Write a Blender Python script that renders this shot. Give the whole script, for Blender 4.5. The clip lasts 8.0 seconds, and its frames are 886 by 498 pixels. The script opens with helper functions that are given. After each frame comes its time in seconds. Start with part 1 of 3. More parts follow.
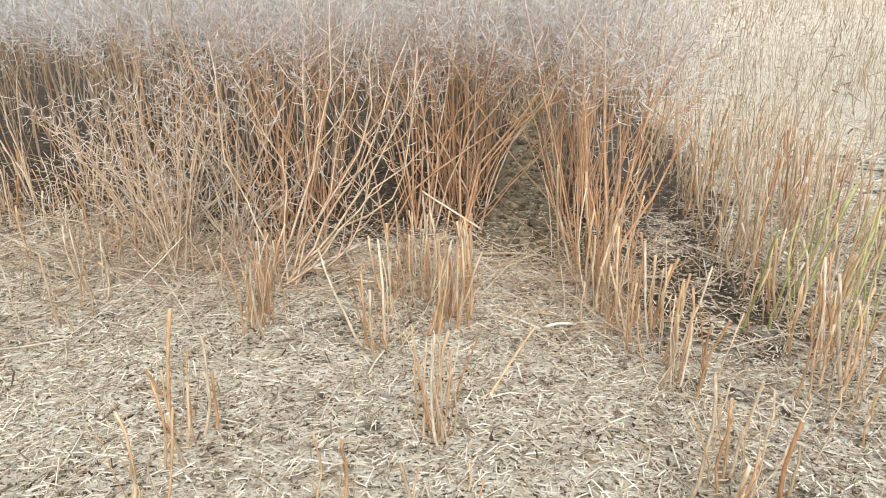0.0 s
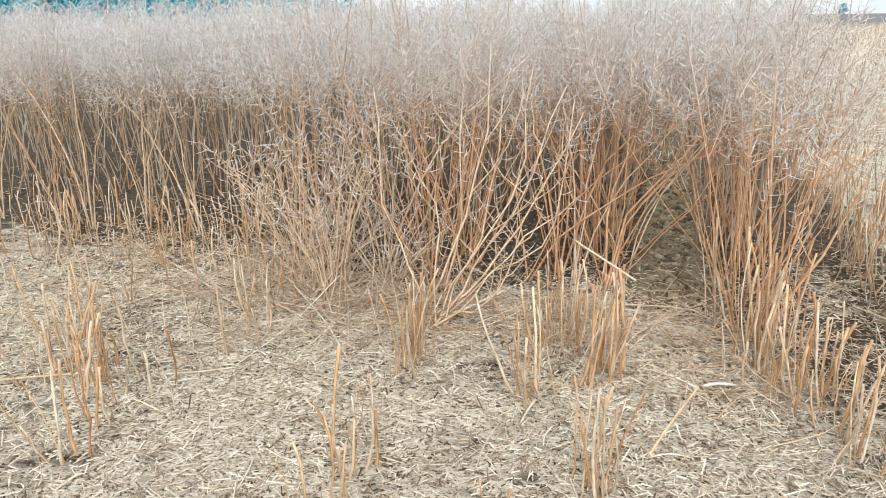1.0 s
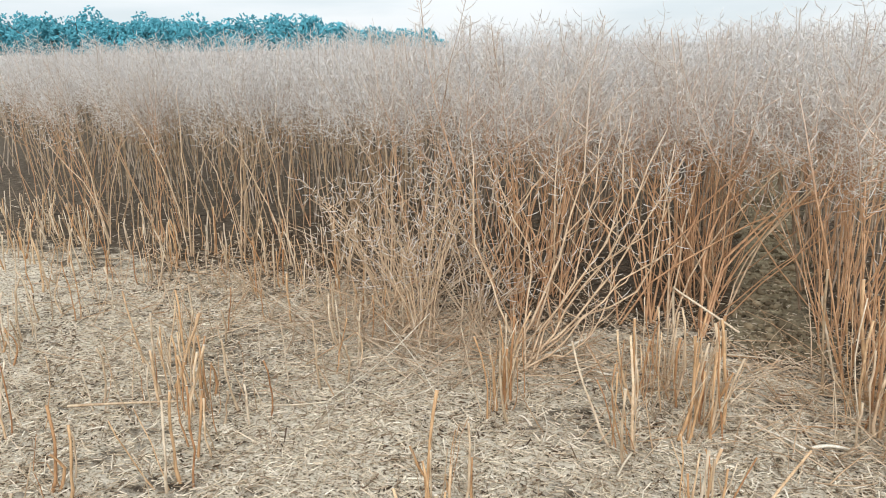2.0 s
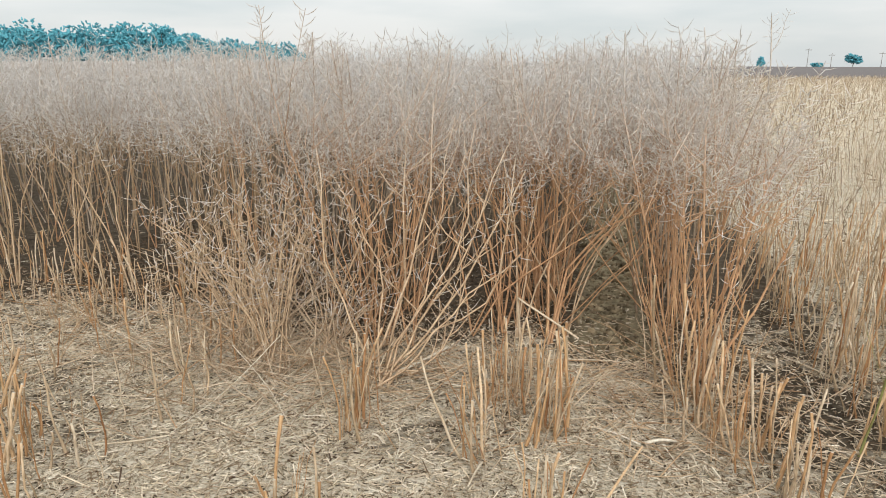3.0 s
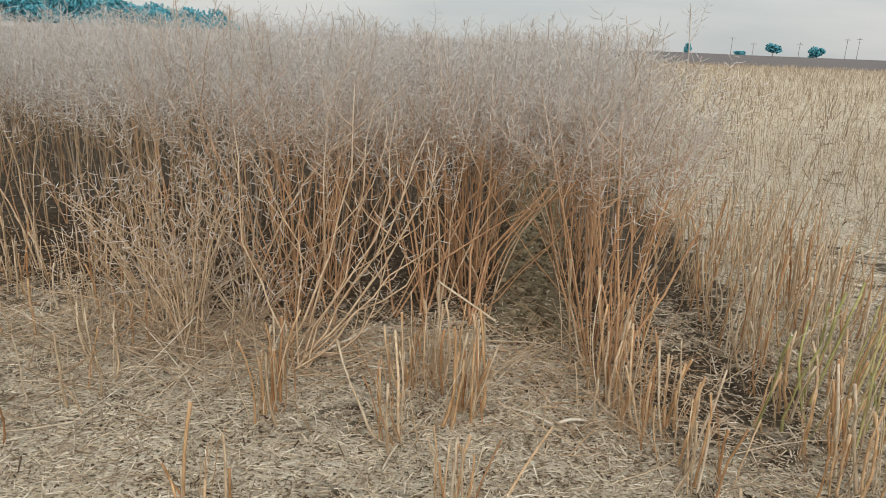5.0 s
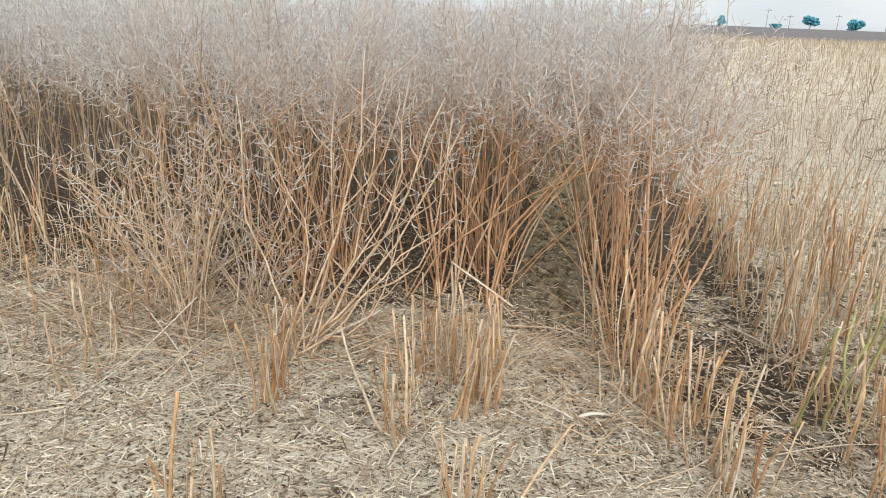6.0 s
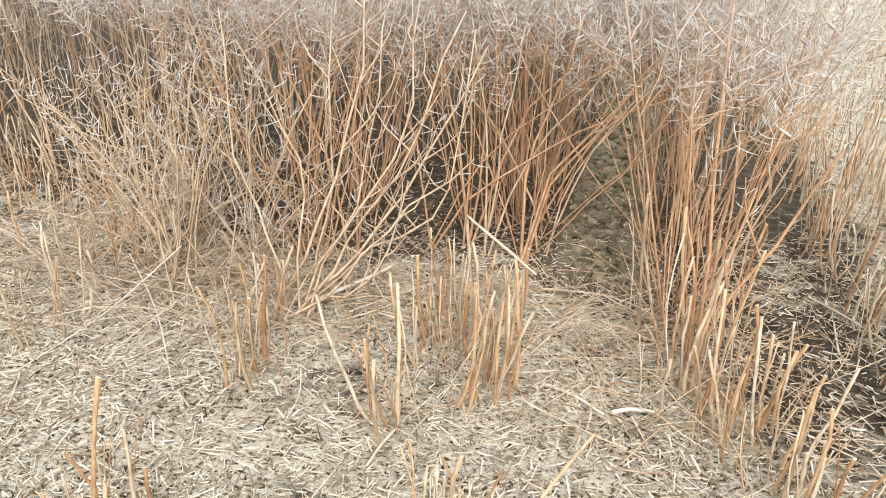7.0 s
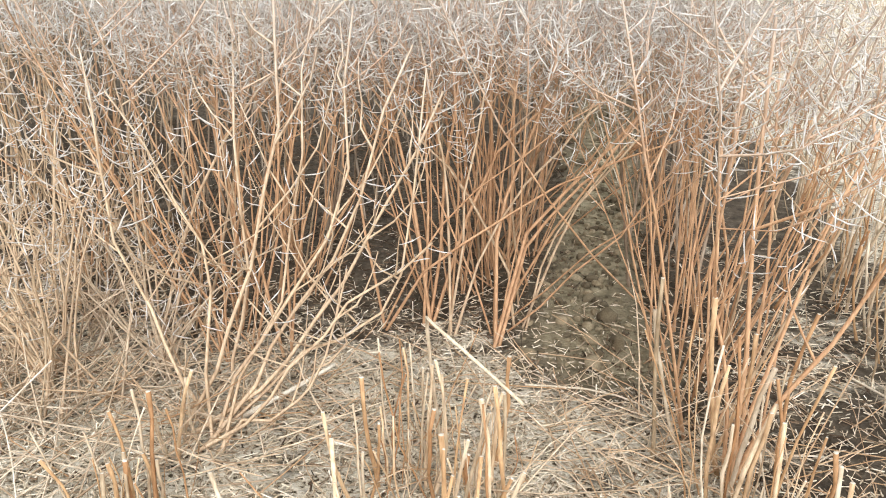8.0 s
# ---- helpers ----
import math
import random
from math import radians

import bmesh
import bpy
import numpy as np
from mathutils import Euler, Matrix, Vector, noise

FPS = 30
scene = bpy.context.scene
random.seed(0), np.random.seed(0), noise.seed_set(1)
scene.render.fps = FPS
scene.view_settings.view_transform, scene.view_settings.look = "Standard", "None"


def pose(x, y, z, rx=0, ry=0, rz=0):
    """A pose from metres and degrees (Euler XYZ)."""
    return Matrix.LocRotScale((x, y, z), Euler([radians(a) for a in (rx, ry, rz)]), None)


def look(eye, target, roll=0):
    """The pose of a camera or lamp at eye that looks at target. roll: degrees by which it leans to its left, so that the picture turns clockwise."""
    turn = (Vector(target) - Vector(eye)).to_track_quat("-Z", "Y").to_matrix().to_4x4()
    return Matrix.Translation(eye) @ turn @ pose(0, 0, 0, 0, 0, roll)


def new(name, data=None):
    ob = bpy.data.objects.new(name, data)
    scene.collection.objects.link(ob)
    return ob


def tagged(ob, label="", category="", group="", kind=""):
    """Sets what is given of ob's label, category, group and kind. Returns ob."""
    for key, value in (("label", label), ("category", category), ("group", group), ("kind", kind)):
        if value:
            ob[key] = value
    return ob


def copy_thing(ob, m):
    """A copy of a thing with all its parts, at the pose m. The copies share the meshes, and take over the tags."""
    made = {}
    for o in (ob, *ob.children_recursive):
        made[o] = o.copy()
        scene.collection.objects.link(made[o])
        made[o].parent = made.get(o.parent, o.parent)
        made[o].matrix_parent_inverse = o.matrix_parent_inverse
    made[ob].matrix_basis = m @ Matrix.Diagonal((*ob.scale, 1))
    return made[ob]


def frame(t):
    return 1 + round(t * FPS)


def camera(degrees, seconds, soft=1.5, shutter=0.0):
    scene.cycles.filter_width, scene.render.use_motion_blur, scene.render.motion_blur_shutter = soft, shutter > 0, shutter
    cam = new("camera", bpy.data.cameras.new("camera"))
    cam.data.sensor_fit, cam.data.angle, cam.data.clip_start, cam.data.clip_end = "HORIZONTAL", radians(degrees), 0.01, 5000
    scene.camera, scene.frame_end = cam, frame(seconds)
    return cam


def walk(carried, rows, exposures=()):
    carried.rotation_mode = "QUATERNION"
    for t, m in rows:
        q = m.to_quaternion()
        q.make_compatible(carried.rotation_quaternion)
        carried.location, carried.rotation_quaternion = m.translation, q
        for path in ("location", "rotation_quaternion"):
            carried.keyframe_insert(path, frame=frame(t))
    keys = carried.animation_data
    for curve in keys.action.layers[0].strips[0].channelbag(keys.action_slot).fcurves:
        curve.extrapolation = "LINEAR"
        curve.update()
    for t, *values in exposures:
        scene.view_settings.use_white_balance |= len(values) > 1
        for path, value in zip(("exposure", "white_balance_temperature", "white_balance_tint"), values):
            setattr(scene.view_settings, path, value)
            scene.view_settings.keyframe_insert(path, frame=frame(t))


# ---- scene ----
cam = camera(64.6, 8.0, soft=1.0)
PATH = [
    (0, (0.312, 0.085, 1.276), (0.11, 1.929, 0.527), 0.0),
    (0.5, (0.252, 0.073, 1.292), (-0.023, 1.923, 0.584), 0.7),
    (1, (0.167, 0.044, 1.301), (-0.359, 1.867, 0.668), -1.0),
    (1.2, (0.108, 0.035, 1.295), (-0.485, 1.84, 0.67), -0.2),
    (2.3, (0.078, 0.026, 1.369), (-0.661, 1.807, 0.838), -1.4),
    (2.5, (0.116, 0.022, 1.346), (-0.572, 1.824, 0.817), -0.3),
    (3, (0.151, 0.065, 1.362), (-0.219, 1.961, 0.844), -0.0),
    (3.5, (0.182, 0.085, 1.386), (-0.023, 2.019, 0.921), -0.0),
    (4, (0.194, 0.092, 1.385), (0.008, 2.03, 0.928), 0.6),
    (4.5, (0.205, 0.093, 1.386), (0.027, 2.036, 0.944), 0.6),
    (5, (0.201, 0.082, 1.383), (0.023, 1.989, 0.806), 2.2),
    (5.2, (0.196, 0.085, 1.385), (0.025, 1.973, 0.747), 2.3),
    (6.3, (0.266, 0.433, 1.32), (-0.088, 2.29, 0.669), 1.7),
    (6.5, (0.325, 0.553, 1.309), (-0.124, 2.384, 0.642), 0.9),
    (7, (0.347, 0.764, 1.263), (-0.083, 2.528, 0.423), 1.4),
    (7.5, (0.26, 1.127, 1.187), (-0.14, 2.918, 0.393), 2.6),
    (8, (0.232, 1.365, 1.264), (-0.097, 3.156, 0.437), 0.2),
]
EXPOSURES = [(0, 0.28, 5900, 10), (1.2, 0.29, 5900, 10), (2.3, -0.08, 6150, 10), (3.0, -0.17, 6350, 10), (3.6, -0.40, 6400, 10), (4.5, -0.56, 6400, 10), (5.2, -0.47, 6400, 10), (6.3, 0.18, 6000, 10), (8.0, 0.53, 6000, 10)]
walk(cam, [(t, look(eye, target, roll)) for t, eye, target, roll in PATH], EXPOSURES)

# ---- sky and sun: an even overcast, brighter overhead than at the horizon ----
SUN_EL, SUN_AZ = radians(33), radians(160)
world = bpy.data.worlds.new("overcast_sky")
scene.world = world
world.use_nodes = True
wn, wl = world.node_tree.nodes, world.node_tree.links
wn.clear()


def wnode(kind, **values):
    n = wn.new(kind)
    for k, v in values.items():
        n.inputs[k].default_value = v
    return n


w_out = wn.new("ShaderNodeOutputWorld")
w_bg = wn.new("ShaderNodeBackground")
w_sky = wn.new("ShaderNodeTexSky")
w_sky.sky_type, w_sky.sun_disc, w_sky.sun_elevation, w_sky.sun_rotation = "NISHITA", False, SUN_EL, SUN_AZ
w_sky_dim = wn.new("ShaderNodeVectorMath")
w_sky_dim.operation = "SCALE"
w_sky_dim.inputs["Scale"].default_value = 0.10
wl.new(w_sky.outputs[0], w_sky_dim.inputs[0])
w_co = wn.new("ShaderNodeTexCoord")
w_sep = wn.new("ShaderNodeSeparateXYZ")
wl.new(w_co.outputs["Generated"], w_sep.inputs[0])
w_map = wn.new("ShaderNodeMapping")
w_map.inputs["Scale"].default_value = (1.6, 1.6, 9.0)
wl.new(w_co.outputs["Generated"], w_map.inputs[0])
w_noise = wnode("ShaderNodeTexNoise", Scale=1.7, Detail=5.0, Roughness=0.52)
wl.new(w_map.outputs[0], w_noise.inputs["Vector"])
w_ramp = wn.new("ShaderNodeValToRGB")
w_ramp.color_ramp.elements[0].position, w_ramp.color_ramp.elements[0].color = 0.36, (0.64, 0.675, 0.67, 1)
w_ramp.color_ramp.elements[1].position, w_ramp.color_ramp.elements[1].color = 0.62, (0.79, 0.785, 0.76, 1)
wl.new(w_noise.outputs["Fac"], w_ramp.inputs[0])
w_up = wn.new("ShaderNodeMapRange")
for k, v in (("From Min", 0.0), ("From Max", 1.0), ("To Min", 1.22), ("To Max", 2.35)):
    w_up.inputs[k].default_value = v
wl.new(w_sep.outputs["Z"], w_up.inputs["Value"])
w_cloud = wn.new("ShaderNodeVectorMath")
w_cloud.operation = "SCALE"
wl.new(w_ramp.outputs[0], w_cloud.inputs[0])
wl.new(w_up.outputs[0], w_cloud.inputs["Scale"])
w_mix = wn.new("ShaderNodeMix")
w_mix.data_type = "RGBA"
w_mix.inputs["Factor"].default_value = 0.88
wl.new(w_sky_dim.outputs[0], w_mix.inputs["A"])
wl.new(w_cloud.outputs[0], w_mix.inputs["B"])
wl.new(w_mix.outputs["Result"], w_bg.inputs["Color"])
w_bg.inputs["Strength"].default_value = 1.0
wl.new(w_bg.outputs[0], w_out.inputs[0])

sun = new("sun", bpy.data.lights.new("sun", "SUN"))
sun.data.energy, sun.data.angle, sun.data.color = 2.2, radians(30), (1.0, 0.97, 0.94)
SUN_DIR = Vector((math.cos(SUN_EL) * math.sin(SUN_AZ), math.cos(SUN_EL) * math.cos(SUN_AZ), math.sin(SUN_EL)))
sun.matrix_world = look(SUN_DIR * 50, (0, 0, 0))


# ---- materials ----
def material(name, build):
    m = bpy.data.materials.new(name)
    m.use_nodes = True
    nt = m.node_tree
    build(nt, nt.nodes["Principled BSDF"])
    return m


def ramp_node(nt, stops):
    r = nt.nodes.new("ShaderNodeValToRGB")
    el = r.color_ramp.elements
    while len(el) < len(stops):
        el.new(0.5)
    for e, (p, c) in zip(el, stops):
        e.position, e.color = p, (*c, 1)
    return r


def noise_node(nt, scale, detail=4.0, stretch=(1, 1, 1), rough=0.55):
    co = nt.nodes.new("ShaderNodeTexCoord")
    mp = nt.nodes.new("ShaderNodeMapping")
    mp.inputs["Scale"].default_value = stretch
    nt.links.new(co.outputs["Object"], mp.inputs[0])
    n = nt.nodes.new("ShaderNodeTexNoise")
    n.inputs["Scale"].default_value, n.inputs["Detail"].default_value, n.inputs["Roughness"].default_value = scale, detail, rough
    nt.links.new(mp.outputs[0], n.inputs["Vector"])
    return n


def mix_node(nt, kind, fac, a, b):
    m = nt.nodes.new("ShaderNodeMix")
    m.data_type, m.blend_type = "RGBA", kind
    for sock, v in ((m.inputs["Factor"], fac), (m.inputs["A"], a), (m.inputs["B"], b)):
        if isinstance(v, (float, int)):
            sock.default_value = v
        elif isinstance(v, tuple):
            sock.default_value = (*v, 1)
        else:
            nt.links.new(v, sock)
    return m.outputs["Result"]


def bump_node(nt, bsdf, height, strength, distance):
    b = nt.nodes.new("ShaderNodeBump")
    b.inputs["Strength"].default_value, b.inputs["Distance"].default_value = strength, distance
    nt.links.new(height, b.inputs["Height"])
    nt.links.new(b.outputs[0], bsdf.inputs["Normal"])


def straw_like(dark, mid, pale, rough=0.75, island=True, grain=(1, 1, 0.12), papery=0.0, blotch=0.8, top=None):
    """Dry plant fibre: every piece in its own shade, with lengthwise grain and blotches; top: the bleached colour of a stem's upper part."""
    def build(nt, bsdf):
        if island:
            pick = nt.nodes.new("ShaderNodeNewGeometry").outputs["Random Per Island"]
        else:
            pick = nt.nodes.new("ShaderNodeObjectInfo").outputs["Random"]
        tone = ramp_node(nt, [(0.0, dark), (0.5, mid), (1.0, pale)])
        nt.links.new(pick, tone.inputs[0])
        fine = noise_node(nt, 190, 3, grain)
        stain = noise_node(nt, 14, 4)
        fine_r = ramp_node(nt, [(0.3, (0.72, 0.68, 0.62)), (0.7, (1.12, 1.1, 1.08))])
        blotch_r = ramp_node(nt, [(0.35, (0.70, 0.64, 0.58)), (0.6, (1.05, 1.05, 1.05))])
        nt.links.new(fine.outputs[0], fine_r.inputs[0])
        nt.links.new(stain.outputs[0], blotch_r.inputs[0])
        base = tone.outputs[0]
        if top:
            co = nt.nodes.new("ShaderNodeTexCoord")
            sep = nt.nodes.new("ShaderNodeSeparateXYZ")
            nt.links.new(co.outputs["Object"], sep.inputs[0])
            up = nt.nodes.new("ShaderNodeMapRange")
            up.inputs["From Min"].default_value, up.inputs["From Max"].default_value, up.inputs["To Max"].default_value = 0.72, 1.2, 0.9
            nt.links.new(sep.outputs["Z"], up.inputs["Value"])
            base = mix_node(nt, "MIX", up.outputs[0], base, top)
        c = mix_node(nt, "MULTIPLY", 1.0, base, fine_r.outputs[0])
        c = mix_node(nt, "MULTIPLY", blotch, c, blotch_r.outputs[0])
        nt.links.new(c, bsdf.inputs["Base Color"])
        bsdf.inputs["Roughness"].default_value = rough
        bsdf.inputs["Specular IOR Level"].default_value = 0.25
        bump_node(nt, bsdf, fine.outputs[0], 0.35, 0.002)
        if papery:
            # thin dry husks let part of the light through
            tr = nt.nodes.new("ShaderNodeBsdfTranslucent")
            nt.links.new(c, tr.inputs["Color"])
            mx = nt.nodes.new("ShaderNodeMixShader")
            mx.inputs[0].default_value = papery
            nt.links.new(bsdf.outputs[0], mx.inputs[1])
            nt.links.new(tr.outputs[0], mx.inputs[2])
            nt.links.new(mx.outputs[0], nt.nodes["Material Output"].inputs["Surface"])
    return build


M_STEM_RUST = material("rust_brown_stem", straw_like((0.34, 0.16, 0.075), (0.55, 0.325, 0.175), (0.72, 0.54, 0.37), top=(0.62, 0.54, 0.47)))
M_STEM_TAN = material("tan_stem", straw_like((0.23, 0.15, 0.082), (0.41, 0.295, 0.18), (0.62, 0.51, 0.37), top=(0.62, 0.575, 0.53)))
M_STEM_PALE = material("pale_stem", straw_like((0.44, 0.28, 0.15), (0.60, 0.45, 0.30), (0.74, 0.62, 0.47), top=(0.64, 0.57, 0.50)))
M_STEM_GREY = material("weathered_stem", straw_like((0.33, 0.24, 0.155), (0.52, 0.41, 0.29), (0.70, 0.60, 0.47)))
M_POD = material("dry_seed_pod", straw_like((0.76, 0.75, 0.745), (0.86, 0.855, 0.85), (0.93, 0.93, 0.93), 0.55, papery=0.38, blotch=0.2))
M_POD_WARM = material("warm_seed_pod", straw_like((0.70, 0.645, 0.585), (0.83, 0.795, 0.755), (0.92, 0.90, 0.88), 0.55, papery=0.38, blotch=0.2))
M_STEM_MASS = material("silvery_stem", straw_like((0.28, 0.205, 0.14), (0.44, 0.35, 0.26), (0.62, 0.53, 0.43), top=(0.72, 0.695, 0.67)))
M_STUB = material("golden_stubble", straw_like((0.38, 0.205, 0.095), (0.59, 0.39, 0.21), (0.74, 0.59, 0.41), island=False, blotch=1.0))
M_STUB_PALE = material("bleached_stubble", straw_like((0.40, 0.31, 0.20), (0.58, 0.465, 0.325), (0.72, 0.63, 0.49), island=False, blotch=1.0))
M_STUB_ALL = material("stubble_stalk", straw_like((0.19, 0.14, 0.09), (0.54, 0.44, 0.315), (0.80, 0.73, 0.61)))
M_STUB_GREEN = material("greenish_stubble", straw_like((0.24, 0.26, 0.09), (0.40, 0.40, 0.17), (0.52, 0.46, 0.24), island=False))
M_PITH = material("pale_pith", straw_like((0.50, 0.44, 0.34), (0.66, 0.60, 0.50), (0.80, 0.76, 0.68)))
M_LITTER = material("chopped_straw", straw_like((0.22, 0.16, 0.10), (0.76, 0.66, 0.50), (0.92, 0.86, 0.74)))
M_CLOD = material("dry_soil_clod", straw_like((0.10, 0.08, 0.05), (0.22, 0.18, 0.115), (0.36, 0.30, 0.20), 0.95, grain=(1, 1, 1)))
# bits toned dark: part of the shade at the crop's foot is in their colour
M_BROWN = material("dark_litter_bits", straw_like((0.045, 0.03, 0.018), (0.12, 0.08, 0.05), (0.30, 0.21, 0.135)))
M_LOOSE = material("bleached_straw", straw_like((0.60, 0.53, 0.41), (0.70, 0.63, 0.51), (0.80, 0.76, 0.66), island=False))


def ground_build(nt, bsdf):
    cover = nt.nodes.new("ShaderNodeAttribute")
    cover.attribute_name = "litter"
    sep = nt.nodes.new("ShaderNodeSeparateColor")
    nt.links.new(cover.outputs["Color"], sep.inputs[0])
    grain = noise_node(nt, 52, 6, (1, 1.6, 1), 0.7)
    patch = noise_node(nt, 2.6, 5)
    clod = noise_node(nt, 17, 6, (1, 1, 1), 0.65)
    spots = noise_node(nt, 8.5, 3, (1, 1.5, 1), 0.6)
    soil = ramp_node(nt, [(0.3, (0.045, 0.034, 0.024)), (0.55, (0.115, 0.09, 0.063)), (0.75, (0.21, 0.17, 0.12))])
    nt.links.new(clod.outputs[0], soil.inputs[0])
    olive = ramp_node(nt, [(0.3, (0.14, 0.115, 0.07)), (0.5, (0.28, 0.232, 0.145)), (0.72, (0.44, 0.37, 0.24))])
    nt.links.new(clod.outputs[0], olive.inputs[0])
    far = ramp_node(nt, [(0.3, (0.15, 0.135, 0.13)), (0.7, (0.20, 0.18, 0.17))])
    nt.links.new(patch.outputs[0], far.inputs[0])
    chaff = ramp_node(nt, [(0.40, (0.08, 0.06, 0.038)), (0.455, (0.50, 0.42, 0.30)), (0.56, (0.76, 0.68, 0.545))])
    nt.links.new(grain.outputs[0], chaff.inputs[0])
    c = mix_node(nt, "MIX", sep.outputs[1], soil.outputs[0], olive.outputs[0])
    # chaff lies where the cover beats the uneven ground
    edge = nt.nodes.new("ShaderNodeMath")
    edge.operation = "MULTIPLY_ADD"
    edge.inputs[1].default_value, edge.inputs[2].default_value = 0.45, 0.0
    nt.links.new(grain.outputs[0], edge.inputs[0])
    edge2 = nt.nodes.new("ShaderNodeMath")
    edge2.operation = "MULTIPLY_ADD"
    edge2.inputs[1].default_value = 0.75
    nt.links.new(spots.outputs[0], edge2.inputs[0])
    nt.links.new(edge.outputs[0], edge2.inputs[2])
    lift = nt.nodes.new("ShaderNodeMath")
    lift.operation = "SUBTRACT"
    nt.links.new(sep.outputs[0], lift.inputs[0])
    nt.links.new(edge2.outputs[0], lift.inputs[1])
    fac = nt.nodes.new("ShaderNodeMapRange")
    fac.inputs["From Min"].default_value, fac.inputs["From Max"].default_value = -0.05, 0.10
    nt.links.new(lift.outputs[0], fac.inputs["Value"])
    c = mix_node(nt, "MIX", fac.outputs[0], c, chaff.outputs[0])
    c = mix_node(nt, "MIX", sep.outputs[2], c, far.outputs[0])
    nt.links.new(c, bsdf.inputs["Base Color"])
    bsdf.inputs["Roughness"].default_value = 0.95
    bsdf.inputs["Specular IOR Level"].default_value = 0.1
    bump_node(nt, bsdf, grain.outputs[0], 1.0, 0.02)


M_GROUND = material("field_soil", ground_build)


def canopy_build(nt, bsdf):
    a = noise_node(nt, 5, 8, (1, 1, 0.4), 0.75)
    b = noise_node(nt, 0.35, 4)
    r = ramp_node(nt, [(0.3, (0.40, 0.37, 0.34)), (0.6, (0.56, 0.535, 0.51)), (0.8, (0.66, 0.635, 0.61))])
    nt.links.new(a.outputs[0], r.inputs[0])
    r2 = ramp_node(nt, [(0.3, (0.86, 0.84, 0.82)), (0.7, (1.05, 1.04, 1.02))])
    nt.links.new(b.outputs[0], r2.inputs[0])
    nt.links.new(mix_node(nt, "MULTIPLY", 1.0, r.outputs[0], r2.outputs[0]), bsdf.inputs["Base Color"])
    bsdf.inputs["Roughness"].default_value = 0.9
    bump_node(nt, bsdf, a.outputs[0], 1.0, 0.15)


M_CANOPY = material("ripe_crop_canopy", canopy_build)


def leaf_build(lo, hi):
    def build(nt, bsdf):
        geo = nt.nodes.new("ShaderNodeNewGeometry")
        r = ramp_node(nt, [(0.0, lo), (1.0, hi)])
        nt.links.new(geo.outputs["Random Per Island"], r.inputs[0])
        n = noise_node(nt, 0.6, 4)
        r2 = ramp_node(nt, [(0.3, (0.88, 0.9, 0.92)), (0.7, (1.08, 1.06, 1.04))])
        nt.links.new(n.outputs[0], r2.inputs[0])
        nt.links.new(mix_node(nt, "MULTIPLY", 1.0, r.outputs[0], r2.outputs[0]), bsdf.inputs["Base Color"])
        bsdf.inputs["Roughness"].default_value = 0.7
    return build


# distance haze is mixed into the leaf colour, bluer and paler than real foliage
M_LEAF_HAZED = material("hazed_foliage", leaf_build((0.10, 0.38, 0.45), (0.13, 0.43, 0.50)))
M_BARK = material("grey_bark", straw_like((0.10, 0.085, 0.07), (0.15, 0.13, 0.11), (0.2, 0.18, 0.15)))
M_POLE = material("weathered_pole", straw_like((0.22, 0.2, 0.18), (0.28, 0.26, 0.24), (0.34, 0.32, 0.3)))


# ---- mesh helpers ----
class Pieces:
    """Collects many tubes into one mesh."""

    def __init__(self):
        self.v, self.f, self.m, self.n = [], [], [], 0

    def tubes(self, pts, rad, sides=4, cap=False):
        """pts: (count, steps, 3); rad: (count, steps)."""
        pts, rad = np.asarray(pts, float), np.asarray(rad, float)
        if pts.ndim == 2:
            pts, rad = pts[None], rad[None]
        c, s, _ = pts.shape
        if c == 0:
            return self
        along = np.gradient(pts, axis=1)
        along /= np.linalg.norm(along, axis=2, keepdims=True) + 1e-12
        whole = pts[:, -1] - pts[:, 0]
        ref = np.where(np.abs(whole[:, 2:3]) > 0.8 * np.linalg.norm(whole, axis=1, keepdims=True), [[1.0, 0.13, 0]], [[0.11, 0.05, 1.0]])
        u = np.cross(along, ref[:, None, :])
        u /= np.linalg.norm(u, axis=2, keepdims=True) + 1e-12
        w = np.cross(along, u)
        a = np.arange(sides) * 2 * math.pi / sides
        ring = u[:, :, None, :] * np.cos(a)[None, None, :, None] + w[:, :, None, :] * np.sin(a)[None, None, :, None]
        v = pts[:, :, None, :] + ring * rad[:, :, None, None]
        ids = self.n + np.arange(c * s * sides).reshape(c, s, sides)
        nxt = np.roll(ids, -1, axis=2)
        quads = np.stack([ids[:, :-1], nxt[:, :-1], nxt[:, 1:], ids[:, 1:]], axis=-1).reshape(-1, 4)
        self.v.append(v.reshape(-1, 3))
        self.f += quads.tolist()
        self.m += [0] * len(quads)
        if cap:
            for end in ids[:, -1]:
                self.f.append(list(end))
                self.m.append(1)
        self.n += c * s * sides
        return self

    def mesh(self, name, *materials):
        me = bpy.data.meshes.new(name)
        me.from_pydata(np.concatenate(self.v) if self.v else [], [], self.f)
        for m in materials:
            me.materials.append(m)
        if len(materials) > 1:
            me.polygons.foreach_set("material_index", self.m)
        me.polygons.foreach_set("use_smooth", [True] * len(self.f))
        me.update()
        return me


def put_part(name, mesh, parent, label=""):
    ob = new(name, mesh)
    ob.parent = parent
    if label:
        tagged(ob, label)
    return ob


def root(name, at, turn=0.0):
    e = new(name)
    e.empty_display_size = 0.1
    e.matrix_basis = Matrix.Translation(at) @ Matrix.Rotation(turn, 4, "Z")
    return e


